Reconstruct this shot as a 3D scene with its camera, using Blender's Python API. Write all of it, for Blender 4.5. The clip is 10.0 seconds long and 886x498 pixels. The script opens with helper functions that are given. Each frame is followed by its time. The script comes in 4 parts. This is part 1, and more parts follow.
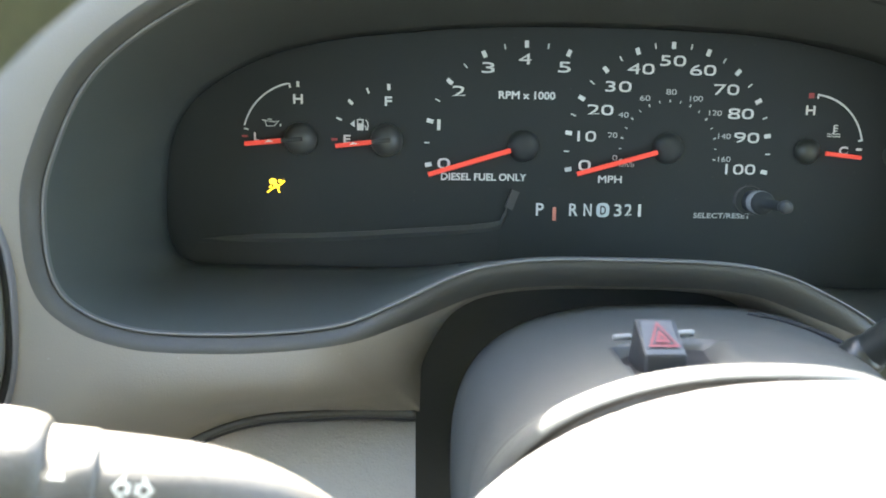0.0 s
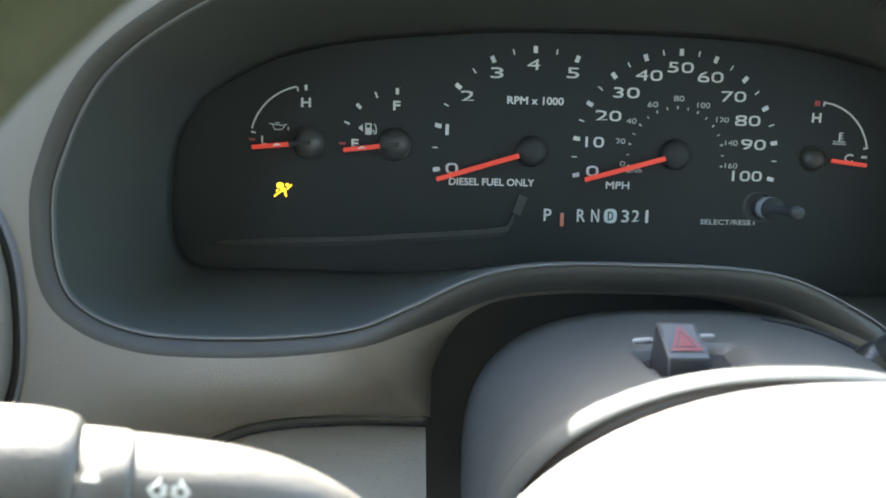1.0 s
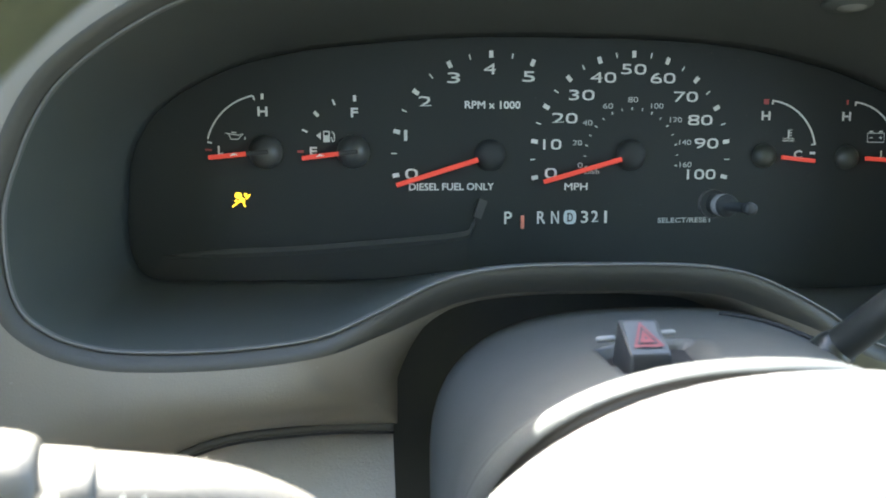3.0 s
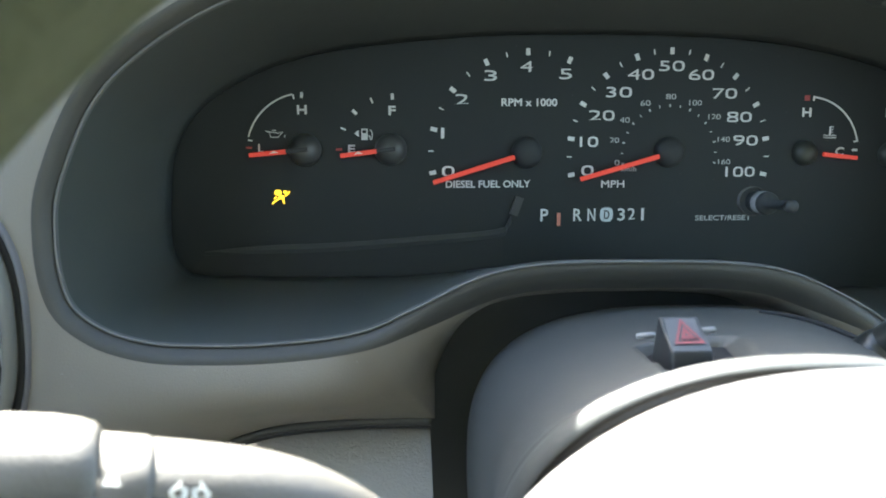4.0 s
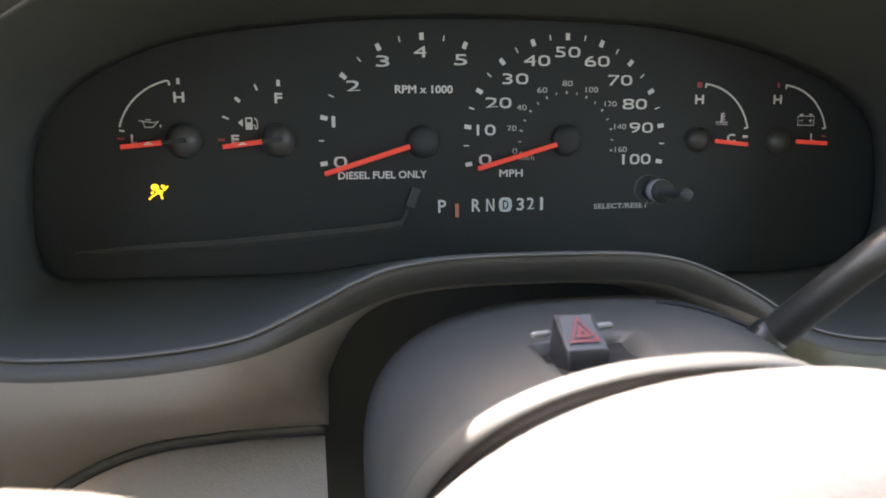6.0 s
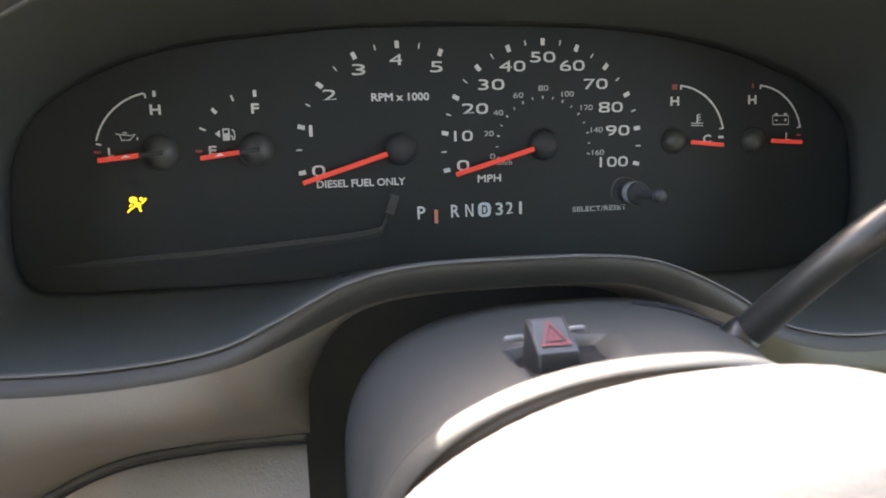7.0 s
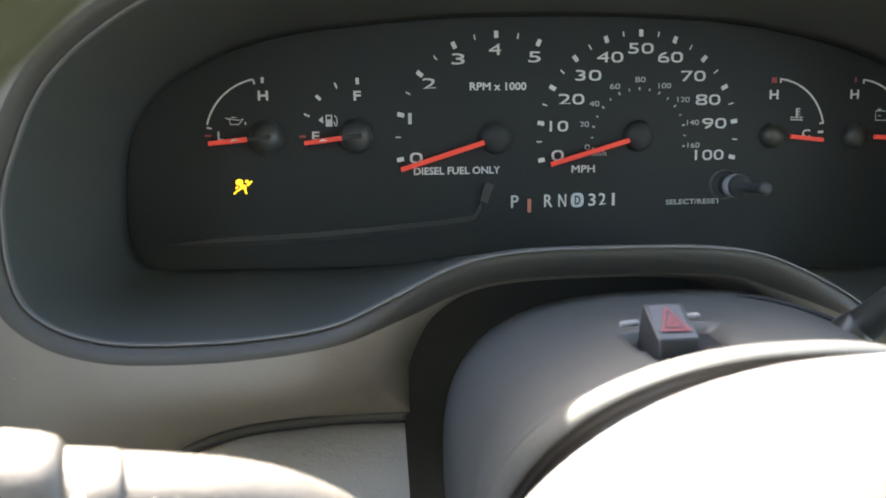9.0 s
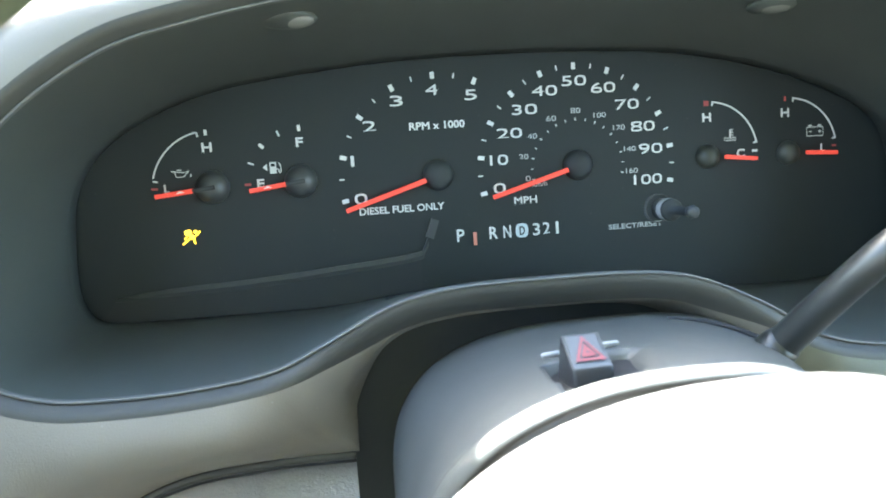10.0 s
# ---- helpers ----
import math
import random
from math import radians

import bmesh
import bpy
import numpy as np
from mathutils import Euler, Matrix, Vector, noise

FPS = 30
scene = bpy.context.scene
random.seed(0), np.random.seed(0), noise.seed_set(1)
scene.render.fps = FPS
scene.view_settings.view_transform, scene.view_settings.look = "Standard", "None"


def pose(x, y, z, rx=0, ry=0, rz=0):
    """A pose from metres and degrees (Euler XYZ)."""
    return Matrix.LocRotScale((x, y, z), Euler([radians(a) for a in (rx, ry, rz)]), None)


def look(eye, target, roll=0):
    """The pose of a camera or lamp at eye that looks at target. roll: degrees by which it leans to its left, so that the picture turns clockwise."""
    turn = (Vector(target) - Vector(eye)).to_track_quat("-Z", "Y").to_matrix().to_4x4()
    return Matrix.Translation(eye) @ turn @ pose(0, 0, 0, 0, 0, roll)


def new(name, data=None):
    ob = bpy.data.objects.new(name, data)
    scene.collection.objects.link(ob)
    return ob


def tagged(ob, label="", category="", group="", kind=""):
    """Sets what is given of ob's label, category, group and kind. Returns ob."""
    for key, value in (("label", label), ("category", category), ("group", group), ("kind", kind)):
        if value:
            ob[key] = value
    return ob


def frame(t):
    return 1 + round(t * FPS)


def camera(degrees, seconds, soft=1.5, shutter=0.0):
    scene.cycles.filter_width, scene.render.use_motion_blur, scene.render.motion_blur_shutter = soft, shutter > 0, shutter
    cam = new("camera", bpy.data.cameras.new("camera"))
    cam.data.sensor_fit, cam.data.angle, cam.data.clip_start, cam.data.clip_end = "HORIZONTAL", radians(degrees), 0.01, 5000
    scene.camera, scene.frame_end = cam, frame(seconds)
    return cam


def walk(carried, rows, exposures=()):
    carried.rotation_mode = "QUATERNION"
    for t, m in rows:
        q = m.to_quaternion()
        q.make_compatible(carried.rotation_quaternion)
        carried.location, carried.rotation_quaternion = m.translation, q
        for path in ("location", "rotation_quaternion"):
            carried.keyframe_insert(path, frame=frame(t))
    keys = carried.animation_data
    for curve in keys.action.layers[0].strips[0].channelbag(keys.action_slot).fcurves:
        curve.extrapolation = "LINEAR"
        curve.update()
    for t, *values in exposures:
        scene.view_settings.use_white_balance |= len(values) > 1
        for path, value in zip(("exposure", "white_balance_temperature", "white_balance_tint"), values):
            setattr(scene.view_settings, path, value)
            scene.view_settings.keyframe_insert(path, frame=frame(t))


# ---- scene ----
# The dash frame: x to the right along the instrument face, y into the dash, z up the face; the face leans back 20 degrees.
cam = camera(60.59, 10.0, soft=1.85)
DASH = pose(0, 0, 1.2, -20, 0, 0)
PATH = [
    (0, (-0.13484, -0.38337, 0.00441), (-0.0266, 1.5925, -0.2856), 0.96),
    (0.2, (-0.14009, -0.38368, 0.00465), (-0.0413, 1.5863, -0.2694), 1.40),
    (0.5, (-0.14357, -0.38758, 0.00356), (-0.0375, 1.5937, -0.2483), 1.16),
    (0.7, (-0.14401, -0.38556, 0.00286), (-0.0323, 1.5844, -0.2975), 1.56),
    (1, (-0.14442, -0.38137, 0.00201), (-0.0056, 1.5960, -0.2638), 1.34),
    (1.2, (-0.14252, -0.38046, 0.00420), (0.0384, 1.5895, -0.2295), 0.78),
    (1.5, (-0.13405, -0.37709, 0.00845), (0.2178, 1.5798, -0.2082), -0.34),
    (1.7, (-0.12780, -0.38103, 0.00850), (0.3377, 1.5890, -0.1759), -0.60),
    (2, (-0.12314, -0.38421, 0.00789), (0.3184, 1.5580, -0.1730), -2.42),
    (2.2, (-0.12909, -0.38289, 0.00636), (0.3250, 1.5871, -0.2150), -1.58),
    (2.5, (-0.14822, -0.38447, -0.00140), (0.1864, 1.5774, -0.1994), 0.71),
    (2.7, (-0.14867, -0.38119, 0.00097), (0.1125, 1.5888, -0.2177), 0.93),
    (3, (-0.14437, -0.38163, 0.00161), (0.0936, 1.5885, -0.2470), -0.05),
    (3.2, (-0.14894, -0.38554, 0.00141), (0.0485, 1.5845, -0.2482), 0.24),
    (4.3, (-0.14756, -0.38323, 0.00092), (0.0047, 1.5868, -0.2529), 0.10),
    (4.5, (-0.15249, -0.38579, -0.00018), (-0.0098, 1.5924, -0.2578), 0.54),
    (4.8, (-0.15321, -0.38720, 0.00243), (-0.0253, 1.5828, -0.2544), 0.14),
    (5, (-0.15388, -0.38765, 0.00373), (-0.0378, 1.5912, -0.2623), -0.47),
    (5.2, (-0.15536, -0.38455, 0.00287), (-0.0657, 1.5855, -0.2432), -0.47),
    (5.5, (-0.15881, -0.38373, 0.00166), (-0.0581, 1.5928, -0.2865), 0.16),
    (5.8, (-0.14650, -0.37336, 0.00096), (0.1021, 1.5966, -0.3181), 0.00),
    (6, (-0.13829, -0.36897, 0.00255), (0.2504, 1.5715, -0.2864), -0.55),
    (6.2, (-0.13574, -0.37107, 0.00533), (0.2905, 1.5628, -0.2752), -0.99),
    (7.3, (-0.13231, -0.37121, 0.00149), (0.2692, 1.5685, -0.2745), -1.90),
    (7.5, (-0.13653, -0.37047, 0.00064), (0.2520, 1.5718, -0.2764), -1.63),
    (7.8, (-0.14216, -0.37081, 0.00217), (0.2026, 1.5992, -0.2701), -1.37),
    (8, (-0.14365, -0.37191, 0.00396), (0.1829, 1.5840, -0.2566), -1.52),
    (8.2, (-0.14514, -0.37260, 0.00397), (0.1624, 1.5974, -0.2496), -1.56),
    (8.5, (-0.14838, -0.37298, 0.00378), (0.1389, 1.5897, -0.2521), -1.29),
    (8.8, (-0.14917, -0.37112, 0.00103), (0.1286, 1.5989, -0.2835), -0.99),
    (9, (-0.15281, -0.37374, 0.00062), (0.1165, 1.5873, -0.2856), -0.75),
    (9.2, (-0.15001, -0.37239, 0.00225), (0.0915, 1.5976, -0.3101), -0.27),
    (9.5, (-0.14817, -0.37748, 0.00484), (0.0993, 1.5902, -0.2543), -1.49),
    (9.7, (-0.14134, -0.38026, 0.00655), (0.1353, 1.5897, -0.2406), -2.53),
    (10, (-0.13230, -0.38422, 0.00584), (0.1642, 1.5814, -0.2139), -3.98),
]
EXPOSURES = [(0.0, 4.45, 6680, 8), (0.5, 4.15, 6500, 7), (1.0, 3.87, 6500, 7), (1.5, 4.69, 6100, 1), (2.0, 5.29, 6300, -1), (2.5, 4.63, 6200, 3), (3.0, 4.03, 6450, 6),
             (4.5, 3.90, 6350, 5), (5.0, 4.10, 6350, 4), (5.5, 3.80, 6450, 4), (6.0, 3.70, 7420, 21), (7.3, 4.03, 7370, 21), (7.5, 4.21, 7370, 21),
             (8.0, 4.89, 6700, 9), (8.5, 4.20, 6350, 6), (9.0, 3.79, 7050, 14), (9.5, 4.75, 6500, 5), (10.0, 4.81, 6200, 3)]
walk(cam, [(t, DASH @ look(eye, target, roll)) for t, eye, target, roll in PATH], EXPOSURES)
cam.data.dof.use_dof = True
cam.data.dof.focus_distance = 0.37
cam.data.dof.aperture_fstop = 17.0

# ---- light ----
SUN_UP, SUN_TURN = 29.3, -30.0
world = bpy.data.worlds.new("sky")
scene.world = world
world.use_nodes = True
sky = world.node_tree.nodes.new("ShaderNodeTexSky")
sky.sky_type = "NISHITA"
sky.sun_disc = False
sky.sun_elevation = radians(SUN_UP)
sky.sun_rotation = radians(SUN_TURN)
sky.dust_density = 3.0
sky.ozone_density = 1.0
background = world.node_tree.nodes["Background"]
background.inputs["Strength"].default_value = 0.105
world.node_tree.links.new(sky.outputs[0], background.inputs["Color"])
sun = new("sun", bpy.data.lights.new("sun", "SUN"))
sun.data.energy = 5.0
sun.data.angle = radians(0.5)
sun.data.color = (1.0, 0.96, 0.90)
az = radians(SUN_TURN)
sun.matrix_world = look((math.sin(az) * 8, math.cos(az) * 8, 1.2 + 8 * math.tan(radians(SUN_UP))), (0, 0, 1.2))


# ---- materials ----
def paint(name, colour, rough=0.5, grain=0.0, size=900.0, spread=0.12, pits=0.0, dirt=0.0, shine=0.5, patch=22.0):
    """A moulded or painted surface: colour that wanders at two scales, grain relief and uneven gloss."""
    m = bpy.data.materials.new(name)
    m.use_nodes = True
    n, l = m.node_tree.nodes, m.node_tree.links
    b = n["Principled BSDF"]
    b.inputs["Specular IOR Level"].default_value = shine
    co = n.new("ShaderNodeTexCoord")
    big, fine = n.new("ShaderNodeTexNoise"), n.new("ShaderNodeTexNoise")
    big.inputs["Scale"].default_value, fine.inputs["Scale"].default_value = patch, size
    big.inputs["Detail"].default_value = 5.0
    fine.inputs["Detail"].default_value = 3.0
    for t in (big, fine):
        l.new(co.outputs["Object"], t.inputs["Vector"])
    mix = n.new("ShaderNodeMix")
    mix.data_type = "RGBA"
    mix.inputs["A"].default_value = (*[c * (1 - spread) for c in colour], 1)
    mix.inputs["B"].default_value = (*[min(1, c * (1 + spread)) for c in colour], 1)
    both = n.new("ShaderNodeMath")
    both.operation = "MULTIPLY_ADD"
    both.inputs[1].default_value = 0.45
    l.new(fine.outputs["Fac"], both.inputs[0])
    scaled = n.new("ShaderNodeMath")
    scaled.operation = "MULTIPLY"
    scaled.inputs[1].default_value = 0.55
    l.new(big.outputs["Fac"], scaled.inputs[0])
    l.new(scaled.outputs[0], both.inputs[2])
    l.new(both.outputs[0], mix.inputs["Factor"])
    colour_out = mix.outputs["Result"]
    if dirt:
        speck = n.new("ShaderNodeTexVoronoi")
        speck.inputs["Scale"].default_value = 130.0
        l.new(co.outputs["Object"], speck.inputs["Vector"])
        ramp = n.new("ShaderNodeValToRGB")
        ramp.color_ramp.elements[0].position, ramp.color_ramp.elements[1].position = 0.02, 0.05
        ramp.color_ramp.elements[0].color = (dirt, dirt, dirt, 1)
        ramp.color_ramp.elements[1].color = (0, 0, 0, 1)
        l.new(speck.outputs["Distance"], ramp.inputs["Fac"])
        dust = n.new("ShaderNodeMix")
        dust.data_type = "RGBA"
        dust.inputs["B"].default_value = (0.5, 0.48, 0.44, 1)
        l.new(ramp.outputs["Color"], dust.inputs["Factor"])
        l.new(colour_out, dust.inputs["A"])
        colour_out = dust.outputs["Result"]
    l.new(colour_out, b.inputs["Base Color"])
    gloss = n.new("ShaderNodeMapRange")
    gloss.inputs["To Min"].default_value, gloss.inputs["To Max"].default_value = max(0.03, rough - 0.1), min(1, rough + 0.1)
    l.new(big.outputs["Fac"], gloss.inputs["Value"])
    l.new(gloss.outputs["Result"], b.inputs["Roughness"])
    if grain:
        bump = n.new("ShaderNodeBump")
        bump.inputs["Strength"].default_value = grain
        bump.inputs["Distance"].default_value = 0.0006
        l.new(fine.outputs["Fac"], bump.inputs["Height"])
        last = bump
        if pits:
            leather = n.new("ShaderNodeTexVoronoi")
            leather.feature = "DISTANCE_TO_EDGE"
            leather.inputs["Scale"].default_value = 210.0
            warp = n.new("ShaderNodeVectorMath")
            warp.operation = "MULTIPLY_ADD"
            warp.inputs[1].default_value = (0.006, 0.006, 0.006)
            l.new(fine.outputs["Color"], warp.inputs[0])
            l.new(co.outputs["Object"], warp.inputs[2])
            l.new(warp.outputs[0], leather.inputs["Vector"])
            second = n.new("ShaderNodeBump")
            second.inputs["Strength"].default_value = pits
            second.inputs["Distance"].default_value = 0.0006
            l.new(leather.outputs["Distance"], second.inputs["Height"])
            l.new(bump.outputs["Normal"], second.inputs["Normal"])
            last = second
        l.new(last.outputs["Normal"], b.inputs["Normal"])
    return m


def glow(name, colour, strength):
    m = bpy.data.materials.new(name)
    m.use_nodes = True
    b = m.node_tree.nodes["Principled BSDF"]
    b.inputs["Base Color"].default_value = (*colour, 1)
    b.inputs["Emission Color"].default_value = (*colour, 1)
    b.inputs["Emission Strength"].default_value = strength
    return m


TAN = paint("tan_dash_plastic", (0.175, 0.158, 0.128), 0.55, grain=0.25, size=1500, spread=0.07, dirt=0.25)
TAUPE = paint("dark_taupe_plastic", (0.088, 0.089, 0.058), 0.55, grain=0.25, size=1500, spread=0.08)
TAN_KNEE = paint("tan_knee_panel_plastic", (0.262, 0.243, 0.214), 0.6, grain=0.35, size=700, spread=0.08, pits=0.75)
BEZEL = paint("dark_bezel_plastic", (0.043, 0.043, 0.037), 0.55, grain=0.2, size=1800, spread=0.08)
BEAD = paint("pale_bezel_bead", (0.118, 0.118, 0.110), 0.4, grain=0.1, size=1500)
HOOD = paint("charcoal_hood_plastic", (0.062, 0.069, 0.062), 0.5, grain=0.3, size=1600, spread=0.1, dirt=0.12, shine=0.4)
FACE = paint("black_gauge_face", (0.0150, 0.0203, 0.0218), 0.6, grain=0.08, size=2500, spread=0.12, dirt=0.06, shine=0.36)
SHELL = paint("black_shell_plastic", (0.023, 0.027, 0.028), 0.6, grain=0.1, size=1800, shine=0.3)
LOWRIDGE = paint("black_ridge_plastic", (0.042, 0.045, 0.045), 0.55, grain=0.1, size=1800, shine=0.36)
RIDGE = paint("dark_grey_ridge", (0.05, 0.052, 0.055), 0.45, grain=0.1, size=1800)
WHITE = paint("white_gauge_print", (0.63, 0.64, 0.63), 0.6, spread=0.05)
DIMWHITE = paint("grey_gauge_print", (0.42, 0.43, 0.43), 0.6, spread=0.06)
REDPRINT = paint("dull_red_gauge_print", (0.35, 0.06, 0.06), 0.6, spread=0.08)
# the needles are no lamps; a faint emission brightens their red
NEEDLE = glow("glowing_needle_plastic", (0.62, 0.062, 0.042), 0.035)
POINTER = paint("salmon_pointer_paint", (0.62, 0.22, 0.16), 0.5)
DIMHUB = paint("dull_black_hub_plastic", (0.028, 0.032, 0.033), 0.65, grain=0.15, size=1500)
SIDEHUB = paint("grey_black_hub_plastic", (0.046, 0.049, 0.042), 0.42, grain=0.15, size=1500)
HUB = paint("black_hub_plastic", (0.062, 0.064, 0.062), 0.38, grain=0.15, size=1500)
AMBER = glow("amber_warning_light", (1.0, 0.60, 0.03), 0.16)
GAP = paint("black_gap_plastic", (0.014, 0.015, 0.016), 0.8)
SHROUD = paint("slate_shroud_plastic", (0.071, 0.074, 0.070), 0.5, grain=0.3, size=1500, spread=0.07, dirt=0.2)
SLEEVE_BROWN = paint("brown_sleeve_plastic", (0.022, 0.020, 0.018), 0.45, grain=0.15, size=1200)
BUTTON = paint("dark_switch_plastic", (0.056, 0.061, 0.064), 0.4, grain=0.1, size=1500)
TAB = paint("pale_grey_pin", (0.24, 0.245, 0.245), 0.5)
BUTTON_SHADED = paint("shade_dark_switch_plastic", (0.022, 0.024, 0.026), 0.4, grain=0.1, size=1500)
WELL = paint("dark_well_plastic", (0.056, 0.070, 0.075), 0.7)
HEADLINER = paint("pale_headliner_cloth", (0.60, 0.61, 0.61), 0.95, grain=0.3, size=500, spread=0.06)
REDMARK = paint("red_switch_mark", (0.20, 0.048, 0.052), 0.5)
STALK = paint("grey_stalk_plastic", (0.096, 0.091, 0.079), 0.5, grain=0.25, size=1300, spread=0.30, dirt=0.3, patch=170.0)
STALKMARK = paint("white_stalk_print", (0.62, 0.63, 0.57), 0.6)
LIME = paint("lime_stalk_print", (0.42, 0.55, 0.12), 0.6)
LEVER = paint("dark_painted_lever", (0.021, 0.0235, 0.0225), 0.32, grain=0.05, size=900)
RIM = paint("olive_grey_wheel_leather", (0.070, 0.078, 0.036), 0.6, grain=0.5, size=500, spread=0.5, pits=0.4)
PAD = paint("pale_grey_wheel_pad", (0.14, 0.142, 0.140), 0.55, grain=0.3, size=900)
COLLAR = paint("pale_collar_plastic", (0.30, 0.305, 0.31), 0.15, spread=0.6, patch=300)
CHROME = paint("clear_knob_bezel", (0.07, 0.073, 0.076), 0.14)
BOSS_GLINT = paint("painted_boss_glint", (0.19, 0.19, 0.172), 0.6)
FLANGE = paint("grey_flange_plastic", (0.10, 0.097, 0.10), 0.5, grain=0.15)
VENT = paint("grey_vent_ring", (0.150, 0.146, 0.125), 0.45, grain=0.15)
DUCT = paint("dark_green_grey_duct", (0.040, 0.048, 0.048), 0.6, spread=0.2)
FIN = paint("pale_vent_fin", (0.30, 0.30, 0.28), 0.5)
CARPET = paint("dark_grey_carpet", (0.05, 0.05, 0.048), 0.95, grain=0.5, size=300, spread=0.2)
TRIM = paint("grey_cabin_trim", (0.09, 0.089, 0.084), 0.8, spread=0.08)
GRASS = paint("grass_green", (0.07, 0.11, 0.03), 0.9, size=60, spread=0.35)

# ---- helpers for parts ----
ORIGIN = {}


def thing(name, at, label, category, group="", kind=""):
    """An Empty at a place of the dash frame, which carries the parts of one thing."""
    ob = new(name)
    ob.empty_display_size = 0.02
    ob.matrix_world = DASH @ Matrix.Translation(at)
    ORIGIN[ob] = Vector(at)
    return tagged(ob, label, category, group, kind)


def part(name, bm, material, parent, label="", smooth=True):
    """One mesh, built in the dash frame, as a part of a thing."""
    me = bpy.data.meshes.new(name)
    root = parent
    while root.parent:
        root = root.parent
    bm.transform(Matrix.Translation(-ORIGIN[root]))
    bmesh.ops.recalc_face_normals(bm, faces=bm.faces)
    for f in bm.faces:
        f.smooth = smooth
    bm.to_mesh(me)
    bm.free()
    me.materials.append(material)
    ob = new(name, me)
    ob.parent = parent
    if label:
        tagged(ob, label)
    return ob


def spline(points, steps, closed=True, sharp=()):
    """A smooth curve through a few control points."""
    p = [Vector(q) for q in points]
    n, out = len(p), []
    for i in range(n if closed else n - 1):
        a, b, c, d = (p[(i + k) % n] if closed else p[min(max(i + k, 0), n - 1)] for k in (-1, 0, 1, 2))
        for s in range(steps):
            t = s / steps
            if sharp and (i in sharp or (i + 1) % n in sharp):
                out.append(b + (c - b) * t)
                continue
            out.append(0.5 * ((2 * b) + (c - a) * t + (2 * a - 5 * b + 4 * c - d) * t * t + (3 * b - a - 3 * c + d) * t ** 3))
    if not closed:
        out.append(p[-1])
    return out


def mirrored(half, right=None, axis=-0.047):
    """A closed outline from its left half, top centre first and bottom centre last, and its right half in the same order, or the left one mirrored."""
    right = right or [(2 * axis - q[0], *q[1:]) for q in half[1:-1]]
    return half + right[::-1]


def loft(rings, closed=True):
    """A skin over rings of equally many points."""
    bm = bmesh.new()
    rows = [[bm.verts.new(v) for v in ring] for ring in rings]
    for r, s in zip(rows, rows[1:]):
        for i in range(len(r) if closed else len(r) - 1):
            j = (i + 1) % len(r)
            bm.faces.new((r[i], r[j], s[j], s[i]))
    return bm, rows


def tube(points, radii, sides=14):
    """A round rod along a line of points."""
    rings = []
    pts = [Vector(p) for p in points]
    up = Vector((0.13, 0.31, 0.94))
    for i, p in enumerate(pts):
        d = (pts[min(i + 1, len(pts) - 1)] - pts[max(i - 1, 0)]).normalized()
        a = d.cross(up).normalized()
        b = a.cross(d)
        r = radii[i] if isinstance(radii, (list, tuple)) else radii
        rings.append([p + r * (math.cos(t) * a + math.sin(t) * b) for t in (2 * math.pi * k / sides for k in range(sides))])
    bm, rows = loft(rings)
    bm.faces.new(rows[0][::-1])
    bm.faces.new(rows[-1])
    return bm


def box(x0, x1, y0, y1, z0, z1, bevel=0.0):
    b = bmesh.new()
    bmesh.ops.create_cube(b, size=1)
    b.transform(Matrix.Translation(((x0 + x1) / 2, (y0 + y1) / 2, (z0 + z1) / 2)) @ Matrix.Diagonal((x1 - x0, y1 - y0, z1 - z0, 1)))
    if bevel:
        bmesh.ops.bevel(b, geom=b.edges[:], offset=bevel, segments=2, affect="EDGES", profile=0.6)
    return b


def plate(outline, y, depth=0.0002):
    """A flat plate in the plane of the instrument face, from an outline of (x, z)."""
    bm = bmesh.new()
    a = [bm.verts.new((x, y, z)) for x, z in outline]
    b = [bm.verts.new((x, y + depth, z)) for x, z in outline]
    bm.faces.new(a)
    bm.faces.new(b[::-1])
    for i in range(len(a)):
        j = (i + 1) % len(a)
        bm.faces.new((a[i], a[j], b[j], b[i]))
    return bm


def stroke(line, width, y, depth=0.0002, closed=False):
    """A painted line of even width in the plane of the face."""
    bm = bmesh.new()
    q = [Vector((x, z)) for x, z in line]
    n = len(q)
    left, right = [], []
    for i, p in enumerate(q):
        d = (q[(i + 1) % n] - q[i - 1]) if closed else (q[min(i + 1, n - 1)] - q[max(i - 1, 0)])
        d.normalize()
        side = Vector((-d.y, d.x)) * width / 2
        left.append(p + side)
        right.append(p - side)
    rings = [[(p.x, y, p.y) for p in left], [(p.x, y, p.y) for p in right], [(p.x, y + depth, p.y) for p in right], [(p.x, y + depth, p.y) for p in left]]
    rings.append(rings[0])
    bm, rows = loft(rings, closed)
    return bm


